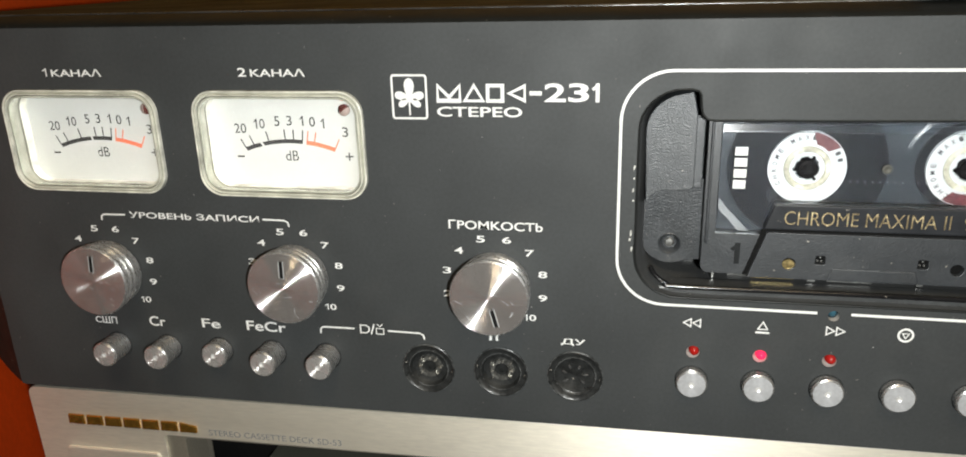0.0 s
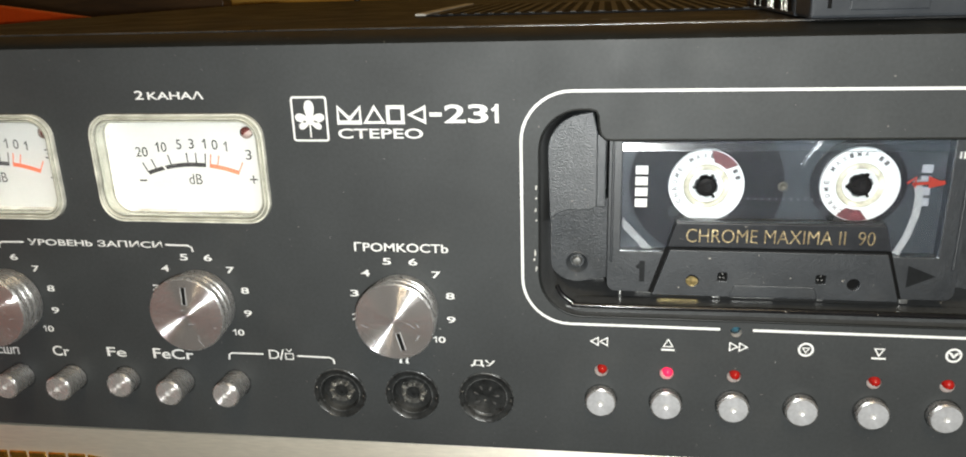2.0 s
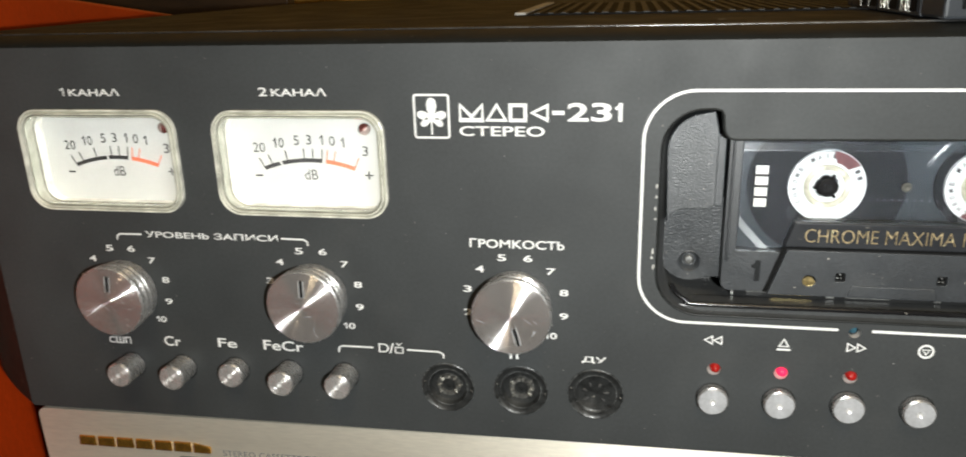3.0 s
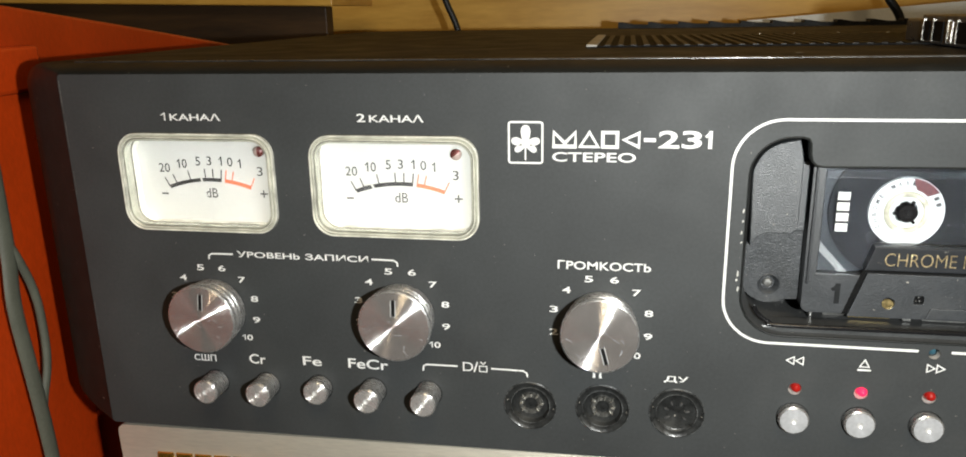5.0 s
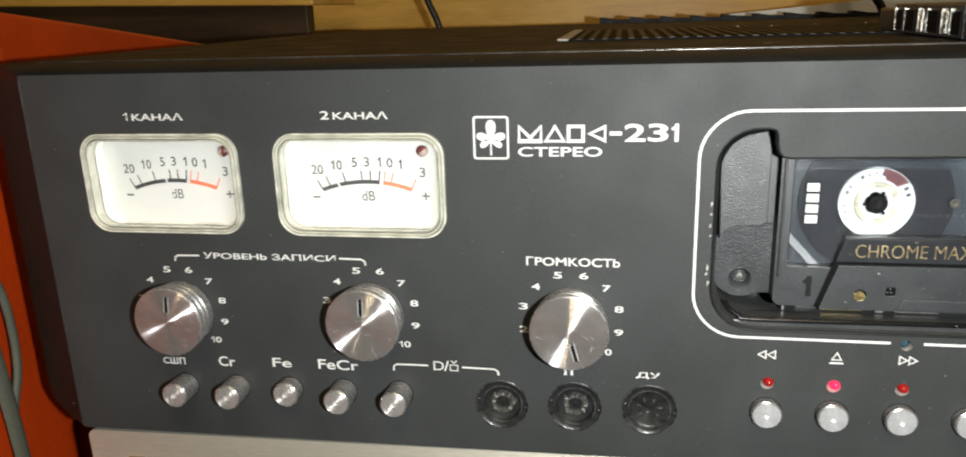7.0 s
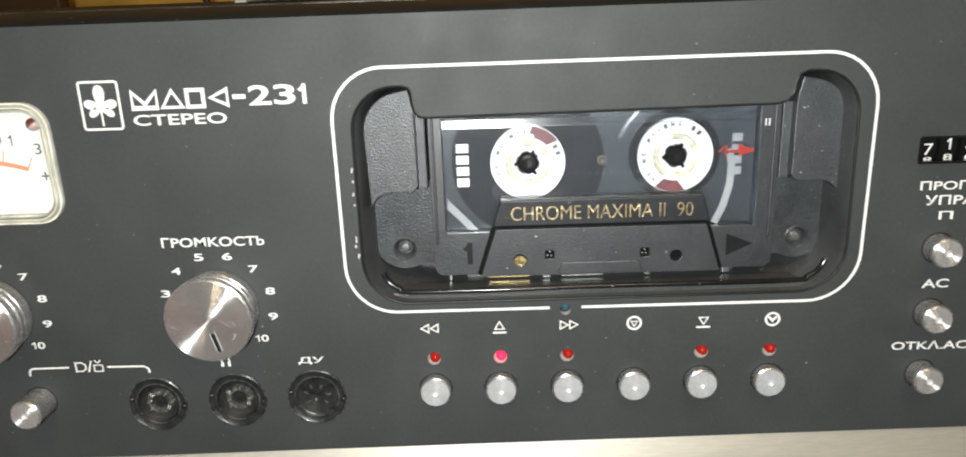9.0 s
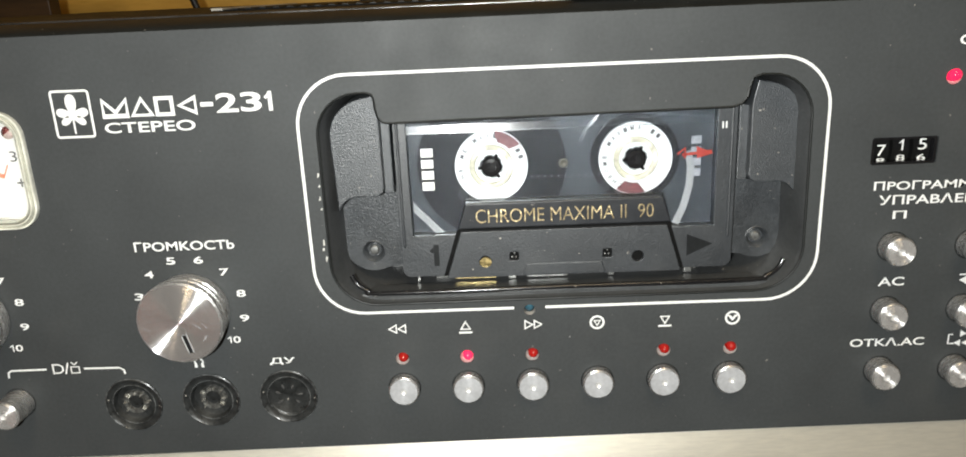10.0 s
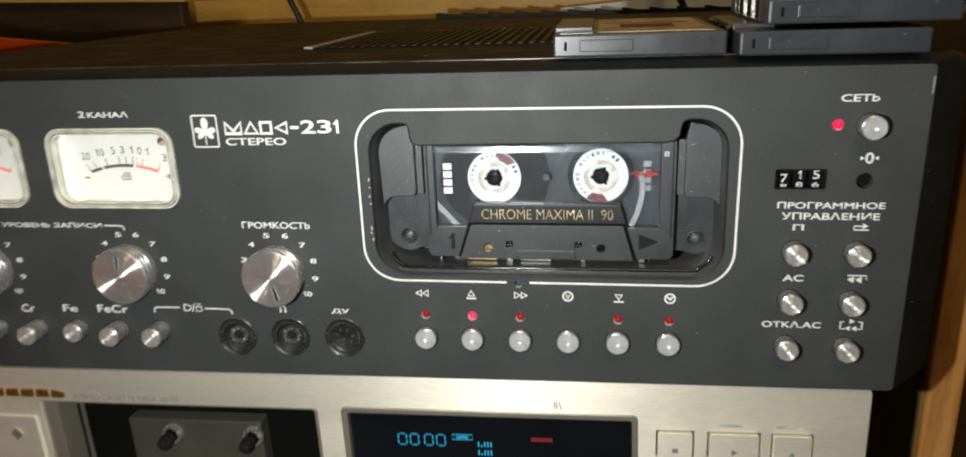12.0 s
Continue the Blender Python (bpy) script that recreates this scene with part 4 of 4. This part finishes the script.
for y, k in ((0.0, 0.0), (0.5, 0.5), (1.6, 0.9), (4.0, 1.2), (7.5, 2.2), (12, 2.9), (30, 3.2)):
    pts = []
    for x, z in well:
        d = math.hypot(x - 74, z - 103)
        pts.append(bm.verts.new(((x - (x - 74) / d * k) * MM, y * MM, (z - (z - 103) / d * k) * MM)))
    rings.append(pts)
for a, b in zip(rings, rings[1:]):
    for i in range(len(a)):
        j = (i + 1) % len(a)
        bm.faces.new((a[i], b[i], b[j], a[j]))
bm.faces.new(rings[-1])
well_box = part("cassette_well", bm, WALL, deck, "deep glossy black cassette well", smooth=True)
part("sill", box(11, 138, 3.2, 12, 71.6, 74.0), WALL, well_box, "glossy sill below the cassette", bevel=0.5)
part("sill_edge", tube(curve_points([(9.6, 4.4, 80), (11.2, 4.0, 77.4), (14.5, 3.4, 75.2), (20, 3.0, 74.3), (75, 3.0, 74.5), (128, 3.0, 74.6), (134.5, 3.4, 75.6), (138, 4.0, 77.8), (139.6, 4.4, 80.4)], 8), 0.75, 12), GLOSS, well_box, "rounded glossy edge of the sill", smooth=True)
lip = []
for x, z in well:
    d = math.hypot(x - 74, z - 103)
    lip.append((x - (x - 74) / d * 0.3, 0.25, z - (z - 103) / d * 0.3))
part("well_lip", tube(lip + lip[:1], 0.42, 8), BEVEL, well_box, "rounded glossy lip of the well", smooth=True)
LX = 74.9


def cheek(sign):
    """The pebbled plastic cheek beside the cassette: a raised upper pad and a lower one with a screw."""
    def at(pts):
        return [(LX + sign * (LX - x), z) for x, z in pts] if sign > 0 else pts
    upper = arc(17.9, 121.8, 11.6, 180, 100, 10) + [(20.0, 134.0), (20.8, 131.0), (21.4, 128.4), (21.6, 126.4), (21.6, 106.2)] + arc(19.0, 106.0, 2.6, 0, -90, 6) + [(14.6, 103.3)] + arc(13.2, 97.2, 6.2, 90, 165, 6)
    c = part("cheek_pad", prism(at(upper), 6.5, 18, 0.5), TEXTURED, well_box, "pebbled black plastic finger pad", bevel=0.5)
    lower = [(25.6, 107), (25.6, 79.6)] + arc(15.5, 87.5, 9.6, 300, 180, 10) + [(6.6, 97.6)] + arc(12, 97.6, 5.2, 180, 90, 4) + [(22, 103)]
    sx = LX + sign * (LX - 15.4)
    lo = part("lower_pad", plate(at(lower), [circle(sx, 84.4, 3.3, 28)], 14.0, 26), WORN, well_box, "pebbled black plastic pad with a screw hole", bevel=0.6)
    part("pad_step", prism(at([(21.0, 126.2), (21.0, 104), (23.9, 104), (23.9, 126.6)]), 9.6, 20), TEXTURED, well_box, "narrow pebbled step beside the pad", bevel=0.3)
    part("screw_recess", lathe([(3.6, 0.05), (3.35, 0.2), (3.0, -0.1), (2.7, -1.2), (2.2, -2.1), (0, -2.3)], 32), WORN, lo, "dusty screw recess", at=(sx, 13.9, 84.4), smooth=True)
    part("screw", lathe([(1.7, -2.4), (1.6, -1.5), (1.1, -1.0), (0, -0.9)], 20), STEEL, lo, "worn screw head", at=(sx, 13.9, 84.4), smooth=True)


cheek(-1)
cheek(1)
for x0, x1, z0, z1, m, label in ((40.5, 53.5, 74.4, 75.8, BRASS, "brass guide strip"), (63, 76, 74.2, 75.4, STEEL, "steel head bracket"), (57.2, 59.8, 73.9, 76.2, STEEL, "steel pin"),
                                 (88.4, 90.4, 74, 76, STEEL, "steel pin"), (95.4, 99, 75.0, 75.9, BRASS, "brass guide strip"), (28.6, 29.6, 73.8, 77, STEEL, "steel pin"), (112, 114.5, 74, 76.4, STEEL, "steel pin")):
    part("mechanism", box(x0, x1, 12.6, 17, z0, z1), m, well_box, label, bevel=0.3)

part("head_bridge", box(34, 117, 17.5, 22, 72.6, 77.0), mat("dull_grey_bridge", (0.10, 0.10, 0.095), 0.4, 0.3, grain=0.2, blot=0.4, blot_size=160), well_box, "dull grey head bridge", bevel=0.3)
for x in (25.6, 123.2):
    part("holder_rail", box(x, x + 0.8, 7.6, 8.4, 87, 127.5), SHELL, well_box, "black guide rail of the holder", bevel=0.3)

# ---- the cassette in the well ----
tape = thing("audio_cassette", (LX, 14, 76.6), "clear and black audio cassette with white reels in the well", "cassette")
CX0, CX1, CZ0 = 24.8, 125.2, 77.2
body = part("back_shell", prism(rr(CX0, CX1, CZ0, CZ0 + 63.8, 2.6, 5), 13.4, 20), SHELL, tape, bevel=0.4)
frame_l = [(28.6, 126.4), (28.6, 90.3), (42.6, 90.3), (45.4, 100.2), (103.6, 100.2), (106.4, 90.3), (119.6, 90.3), (119.6, 137.5), (28.6, 137.5)]
part("front_shell", plate(rr(CX0, CX1, CZ0, CZ0 + 63.8, 2.6, 5), [frame_l], 8.6, 13.3), SHELL, tape, "black cassette half with a wide window", bevel=0.3)
win = part("window", prism([(28.7, 137.4), (28.7, 90.4), (42.7, 90.4), (45.5, 100.3), (103.5, 100.3), (106.3, 90.4), (119.5, 90.4), (119.5, 137.4)], 8.8, 9.6), WINDOW, tape, "clear smoked window")
win.visible_shadow = False
ridge = box(28.8, 119.4, 7.9, 8.75, 121.8, 124.0)
for v in ridge.verts:
    if v.co.z > 0.123 and v.co.y < 0.0083:
        v.co.y += 0.00036
part("window_ridge", ridge, RIDGE, win, "bevelled pale clear ridge").visible_shadow = False
part("window_ridge", box(45.2, 104, 8.2, 8.7, 100.6, 101.4), RIDGE, win, "bevelled pale clear ridge")
part("window_curve", tube(curve_points([(96.1 + 17.6 * math.cos(radians(a)), 8.9, 111.5 + 17.6 * math.sin(radians(a))) for a in (122, 132, 142, 152, 160)], 6), 0.55, 10), RIDGE, win, "curved clear ridge over the reel", smooth=True).visible_shadow = False
part("window_boss", lathe([(1.5, 0.0), (1.4, 0.25), (0.9, 0.3), (0.6, 0.1), (0, 0.1)], 20), BAYMETAL, win, "small round moulding mark", at=(74.6, 8.75, 111.3), smooth=True)
part("window_scale", joined(*[flat([(x, 107.2), (x + 0.25, 107.2), (x + 0.25, 107.8), (x, 107.8)], 8.74) for x in range(65, 87, 2)]), GREY_INK, win, "faint row of scale marks")
for x in (120.7, 121.7):
    part("edge_mark", flat([(x, 119.8), (x + 0.45, 119.8), (x + 0.45, 121.8), (x, 121.8)], 8.5), INK, tape, "tiny white tick")
part("slip_sheet", box(28.7, 119.5, 13.0, 13.3, 90.4, 137.4), LINER, tape, "grey slip sheet")
HUBS = ((53.3, 110.8), (96.1, 111.5))
part("tape_pack", lathe([(22.3, 0), (22.3, 1.2), (10.4, 1.2), (10.4, 0)], 80), TAPE, tape, "wide wound tape pack", at=(HUBS[0][0], 12.9, HUBS[0][1]), smooth=True)
part("tape_pack", lathe([(13.2, 0), (13.2, 1.2), (10.4, 1.2), (10.4, 0)], 64), TAPE, tape, "narrow wound tape pack", at=(HUBS[1][0], 12.9, HUBS[1][1]), smooth=True)


def reel(cx, cz, turn, mark):
    gear = []
    for i in range(72):
        a = 2 * math.pi * i / 72
        tooth = (i // 6) % 2 == 0 and (i % 6) in (0, 1, 2)
        gear.append((cx + (3.15 if tooth else 3.5) * math.cos(a + turn), cz + (3.15 if tooth else 3.5) * math.sin(a + turn)))
    r = part("reel", plate(circle(cx, cz, 10.9, 64), [gear], 10.6, 12.8), REEL, tape, "white toothed reel with printed ring")
    part("reel_ring", lathe([(6.6, 0.3), (6.3, 0.7), (5.2, 0.7), (4.9, 0.2)], 48), HUB, r, "yellowed translucent hub ring", at=(cx, 10.65, cz), smooth=True)
    text = "CHROME MAXIMA II "
    for i, ch in enumerate(text):
        if ch == " ":
            continue
        a = turn * 57.3 + 200 - i * 13
        x, z = cx + 9.2 * math.cos(radians(a)), cz + 9.2 * math.sin(radians(a))
        g = lettering(ch, -0.52, 0.52, -0.7, 0.7, 0, 0.012)
        bmesh.ops.rotate(g, verts=g.verts, matrix=Matrix.Rotation(-radians(a - 90), 3, "Y"))
        part("reel_letter", g, BLACK_INK, r, at=(x, 10.5, z))
    pts = [(cx + q[0], cz + q[1]) for q in arc(0, 0, 10.7, mark - 24, mark + 24, 8) + arc(0, 0, 7.4, mark + 14, mark - 17, 6)]
    part("pen_mark", flat(pts, 10.48), WINE, r, "dark red pen mark")
    part("spindle_base", lathe([(5.4, -0.2), (0, -0.2)], 28), REEL, deck, "pale spindle flange", at=(cx, 13.2, cz))
    part("spindle", lathe([(2.9, -3), (2.9, 3.9), (2.5, 4.4), (1.7, 4.5), (1.5, 4.3), (0, 4.3)], 28), GLOSS, deck, "black drive spindle", at=(cx, 13.2, cz), smooth=True)
    for i in range(3):
        a = radians(120 * i + 25)
        part("spindle_fin", box(-0.4, 0.4, 9.6, 13, 2.6, 4.0), GLOSS, deck, at=(cx, 0, cz), spin=Matrix.Rotation(a, 4, "Y"))


reel(*HUBS[0], 0.2, 60)
reel(*HUBS[1], 0.7, 262)
part("leader_tape", prism([(29.2, 100.8), (29.2, 97.4), (35.4, 90.6), (38.4, 90.6), (31.0, 98.6)], 11.0, 11.4), LEADER, tape, "white leader strip")
part("leader_tape", strip([(111.6, 113.0), (112.6, 108.4), (112.4, 102.6), (110.8, 96.0), (108.4, 90.6)], 2.2, 11.2), LEADER, tape, "white curved leader strip")
part("size_mark", joined(strip([(108.0, 112.6), (110.2, 114.4), (110.2, 111.4)], 0.7, 8.5), strip([(109.4, 112.4), (118.0, 113.2)], 0.8, 8.5), flat([(113.5, 114.8), (118.6, 112.6), (113.8, 111.2)], 8.55)), PEN_RED, win, "red pen arrow")
for k in range(4):
    part("brand_bar", flat([(32.6, 104.6 + 3.35 * k), (36.2, 104.6 + 3.35 * k), (36.2, 107.2 + 3.35 * k), (32.6, 107.2 + 3.35 * k)], 8.4), INK, win, "plain white block of the maker's mark")
    part("brand_bar", flat([(112.9, 104.9 + 3.3 * k), (115.9, 104.9 + 3.3 * k), (115.9, 107.3 + 3.3 * k), (112.9, 107.3 + 3.3 * k)], 12.6), GREY_INK, tape, "plain grey block of the maker's mark")
part("label_strip", prism([(42.6, 92.4), (106.4, 92.4), (104.0, 100.1), (45.0, 100.1)], 7.6, 13.3), STRIP, tape, "glossy black label strip", bevel=0.3)
part("label_writing", lettering("CHROME MAXIMA II  90", 48.0, 101.2, 94.1, 98.3, 7.45, bold=-0.008), GOLD_INK, tape, "gold foil lettering")
trap = part("head_block", plate([(38.6, 77.0), (109.6, 77.0), (105.2, 91.6), (43.4, 91.6)], [circle(50.4, 81.9, 1.9, 16), rr(57.8, 60.6, 82.0, 84.8, 0.5, 3), rr(86.0, 88.8, 82.0, 84.8, 0.5, 3), circle(96.6, 82.1, 1.8, 16)], 6.9, 13.3), SHELL, tape, "raised trapezoid block with holes", bevel=0.35)
# Black sheet on the shell stands in for shade in the outline and holes.
part("block_shade_sheet", plate([(37.4, 77.3), (110.8, 77.3), (106.4, 92.2), (42.2, 92.2)], [], 8.3, 8.55), DARK, tape, "black sheet standing in for shade round the block")
part("centre_rib", prism([(61.6, 77.4), (86.8, 77.4), (85.6, 81.0), (62.8, 81.0)], 6.4, 7.0), SHELL, trap, bevel=0.2)
part("guide_disc", lathe([(1.85, 0), (1.85, 1.2), (0, 1.3)], 16), BRASS, trap, "brass disc in a hole", at=(50.4, 8.9, 81.2), smooth=True)
# Tiny steel cones added inside the square holes as glints.
for x in (59.2, 87.4):
    for dx, dz in ((-0.6, -0.5), (0.5, -0.6), (0.1, 0.6)):
        part("pin_glint", lathe([(0.32, 0), (0.2, 0.5), (0, 0.55)], 8), STEEL, trap, at=(x + dx, 8.2, 83.4 + dz), smooth=True)
# Steel cone added for the small glint inside this dark hole.
part("guide_disc", lathe([(1.78, -3.0), (1.2, -1.6), (0.3, -0.5), (0, -0.45)], 16), STEEL, trap, "steel cone added deep in a hole as a glint", at=(96.6, 8.2, 82.1), smooth=True)
part("side_number", lettering("1", 34.2, 36.4, 80.6, 87.4, 8.45, bold=0.03), MARK, tape, "moulded figure one, its relief shade painted dark")
part("side_arrow", flat([(111.6, 87.9), (111.6, 81.0), (119.4, 84.7)], 8.45), MARK, tape, "moulded arrow, its relief shade painted dark")
part("shell_screw", lathe([(0.9, 0), (0.8, 0.2), (0, 0.25)], 14), STEEL, tape, at=(74.3, 12.6, 112.0), smooth=True)


# ---- the silver deck below ----
low = thing("silver_cassette_deck", (-11, 150, -96), "champagne silver cassette deck under the black deck", "cassette deck")
SX0, SX1, SZ0, SZ1, SY = -225.0, 205.0, -90.0, 23.0, 1.0
BAY, DISP = (-169.0, -29.5, -70.0, 5.9), (-18.6, 113.0, -34.0, 7.4)
fascia = part("fascia", plate(rr(SX0, SX1, SZ0, SZ1, 3.2), [rr(*BAY, 2.0, 4), rr(*DISP, 2.6, 4), rr(120.4, 136.4, -12.5, 0.8, 0.8, 3), rr(141.6, 163.4, -12.5, 0.8, 0.8, 3), rr(167.4, 184.4, -12.5, 0.8, 0.8, 3)], SY, SY + 16), SILVER, low, "brushed champagne front", bevel=1.6)
part("cabinet", box(SX0 + 2, SX1 - 2, SY + 30, 300, SZ0 + 1, SZ1 - 0.6), SILVER_DARK, low, bevel=1)
for x in (-190, 168):
    for y in (40, 270):
        part("foot", box(x - 12, x + 12, y - 12, y + 12, -96.0 - 0.0175 * (x + 11), -89.2), DARK, low, "black foot", bevel=1.5)
part("display_frame", plate(rr(*DISP, 2.6, 4), [rr(DISP[0] + 3.0, DISP[1] - 2.6, DISP[2] + 2.2, DISP[3] - 3.0, 1.4, 4)], SY - 0.4, SY + 4), SILVER_DARK, low, "bevelled display surround", bevel=0.6)
dw = part("display_window", box(DISP[0] + 2, DISP[1] - 2, SY + 3.2, SY + 5, DISP[2] + 2, DISP[3] - 2), SMOKE, low, "black smoked display window")


def digit_zero(x, z, w, h):
    t = 0.55
    segs = [[(x + t, z + h), (x + w - t, z + h)], [(x + t, z), (x + w - t, z)], [(x, z + 0.4), (x, z + h / 2 - 0.3)], [(x, z + h / 2 + 0.3), (x, z + h - 0.4)], [(x + w, z + 0.4), (x + w, z + h / 2 - 0.3)], [(x + w, z + h / 2 + 0.3), (x + w, z + h - 0.4)]]
    return joined(*[strip(s, 0.62, SY + 3.0) for s in segs])


for x in (6.2, 11.8, 18.4, 24.0):
    part("display_digit", digit_zero(x, -12.9, 3.8, 5.6), GLOW, dw, "glowing blue zero")
part("display_sign", strip([(31.2, -9.4), (40.4, -9.4), (40.4, -6.9), (31.2, -6.9)], 0.5, SY + 3.0, closed=True), GLOW, dw)
part("display_sign", flat([(33.0, -8.8), (38.4, -8.8), (38.4, -7.5), (33.0, -7.5)], SY + 3.0), GLOW, dw)
for z in (-12.9, -17.2):
    for k in range(5):
        part("display_bar", flat([(42.6 + 1.4 * k, z), (43.4 + 1.4 * k, z), (43.4 + 1.4 * k, z + (2.6 if k != 1 else 1.0)), (42.6 + 1.4 * k, z + (2.6 if k != 1 else 1.0))], SY + 3.0), GLOW, dw)
part("display_bar", flat([(66.6, -9.2), (76.2, -9.2), (76.2, -7.2), (66.6, -7.2)], SY + 3.0), GLOW_RED, dw, "dull red bar")

bay = part("cassette_bay", plate(rr(BAY[0] + 0.1, BAY[1] - 0.1, BAY[2], BAY[3] - 0.1, 2.0, 4), [rr(BAY[0] + 8, BAY[1] - 2.0, BAY[2] + 4, BAY[3] - 1.4, 1.6, 4)], SY + 1.2, SY + 14), SILVER_DARK, low, "open cassette bay", bevel=0.4)
part("bay_back", box(BAY[0] + 2, BAY[1] - 2, SY + 26, SY + 28, BAY[2] + 1, BAY[3] - 1), DARK, bay)
part("bay_plate", box(-137, -67, SY + 17, SY + 25.8, -64, -13.0), BAYMETAL, bay, "grey metal plate", bevel=0.8)
for x in (-115.0, -72.5):
    part("spindle_base", lathe([(5.4, 0), (5.2, 1.4), (3.4, 1.8), (3.4, 2)], 24), PIN, bay, "bright spindle collar", at=(x + 1.2, SY + 17, -20.6), smooth=True)
    part("spindle", lathe([(3.4, 0), (3.4, 7), (2.6, 9.4), (1.0, 10.4), (0, 10.5)], 24), GLOSS, bay, "black drive spindle", at=(x, SY + 17, -22.0), smooth=True)
for (x0, x1), sign in zip(((120.9, 135.9), (142.1, 162.9), (167.9, 183.9)), ("stop", "play", "pause")):
    b = part("deck_button", prism(rr(x0, x1, -12.0, 0.3, 0.8, 3), SY - 1.2, SY + 10, 0.4), SILVER, low, "champagne push button", bevel=0.5)
    xm = (x0 + x1) / 2
    pts = {"stop": [(xm - 1.2, -9.6), (xm + 1.2, -9.6), (xm + 1.2, -7.4), (xm - 1.2, -7.4)], "play": tri(xm, -8.5, 1.7, 0), "pause": tri(xm, -8.8, 1.5, 90)}[sign]
    part("button_mark", flat(pts, SY - 1.3), GREY_INK, b)
for x0, x1 in ((146.5, 155.5), (169.5, 179.5)):
    part("caption_bar", flat([(x0, 3.2), (x1, 3.2), (x1, 4.2), (x0, 4.2)], SY - 0.1), mat("faint_caption", (0.42, 0.40, 0.35), 0.5, grain=0.1, blot=0.4, blot_size=400), fascia)
part("caption_bar", joined(strip([(77.6, 9.4), (77.6, 13.0)], 0.5, SY - 0.1), strip([(78.6, 9.4), (78.6, 12.6)], 0.6, SY - 0.1), strip([(79.6, 12.8), (80.6, 9.0)], 0.5, SY - 0.1)), GREY_INK, fascia)
part("fascia_writing", lettering("STEREO CASSETTE DECK SD-53", -149.6, -96.8, 7.4, 9.8, SY - 0.1), GREY_INK, fascia, "small grey lettering")
for k in range(7):
    x = -209.6 + 8.0 * k
    part("badge_bar", prism([(x, 8.0), (x + 7.5, 8.0), (x + 7.5, 12.4 if k < 6 else 11.0), (x + 0.4, 12.4)], SY - 0.9, SY - 0.02, 0.5), GILT, low, "raised gilt block of the maker's mark", bevel=0.3)
pw = part("power_button", prism(rr(-213, -172, -28, -2.5, 1.5, 4), SY - 1.0, SY + 2), SILVER, low, "wide champagne key", bevel=0.6)
part("key_mark", prism([(-187, -12), (-184, -8.6), (-181, -12), (-184, -15.4)], SY - 1.7, SY - 0.9), SILVER_DARK, pw)


low.matrix_basis = Matrix.Translation(Vector((-9.2, 150, -96)) * MM) @ Matrix.Rotation(radians(-1.0), 4, "Y")


# ---- loose cassettes lying on the black deck ----
TOPSHELL = mat("smooth_blue_black_plastic", (0.036, 0.040, 0.046), 0.30, grain=0.08, blot=0.15, blot_size=40, bump=0.05, bump_size=900, dust=0.05)


def loose(name_at, turn, label, card, z):
    x, y = name_at
    c = thing("loose_cassette", (x, y, z), label, "cassette", "cassettes lying on the deck")
    m = Matrix.Translation(Vector((x, y, z)) * MM) @ Matrix.Rotation(radians(turn), 4, "Z")

    def put(name, bm, material, text="", bevel=0.3):
        p = part(name, bm, material, c, text, bevel=bevel)
        p.matrix_basis = m
        return p
    put("shell", box(0, 64, 0, 100.4, 0.1, 8.8), TOPSHELL, "", 0.9)
    put("head_block", box(-0.2, 15, 18, 82, -0.0, 10.4), TOPSHELL, "thicker block along the tape opening", 0.5)
    put("shell_end", prism([(10, 2.2), (30, 2.2), (30, 6.6), (10, 6.6)], -0.35, 0.5), TOPSHELL, "", 0.3)
    put("end_notch", box(4.2, 5.2, -0.3, 1, 2.8, 6.0), DARK, "", 0)
    for k, (y0, y1) in enumerate(((20, 27), (31, 34), (38, 47), (52, 55), (60, 69), (73, 79))):
        put("tape_opening", box(-0.5, 0.6, y0, y1, 1.2, 8.2), (PIN if k % 2 else PALE) if k in (1, 3) else DARK, "", 0.1)
        put("opening_edge", box(-0.7, 0.3, y1 + 0.2, y1 + 0.9, 1.0, 9.0), PIN, "", 0.1)
    if card:
        lab = put("paper_label", box(17, 60, 6, 94, 8.8, 9.0), CARD, "printed card label", 0)
        put("label_picture", prism(rr(26, 48, 9.0, 9.06, 0.02, 2), 28, 50), WINE, "dark brown picture on the label", 0)
        put("label_picture", prism(rr(20, 56, 9.0, 9.06, 0.02, 2), 56, 64), TAPE, "dark patch on the label", 0)
        put("label_band", box(2.5, 15, 1.5, 17.5, 8.8, 8.95), PALE, "pale shiny band", 0)
    return c


loose((77.6, 9.0), 0.0, "dark grey audio cassette with a printed label lying flat", True, 158.0)
loose((144.8, 1.5), -1.0, "dark grey audio cassette lying flat under another one", False, 158.0)
loose((154.4, 4.0), -1.5, "black audio cassette lying on top of another one", False, 168.6)
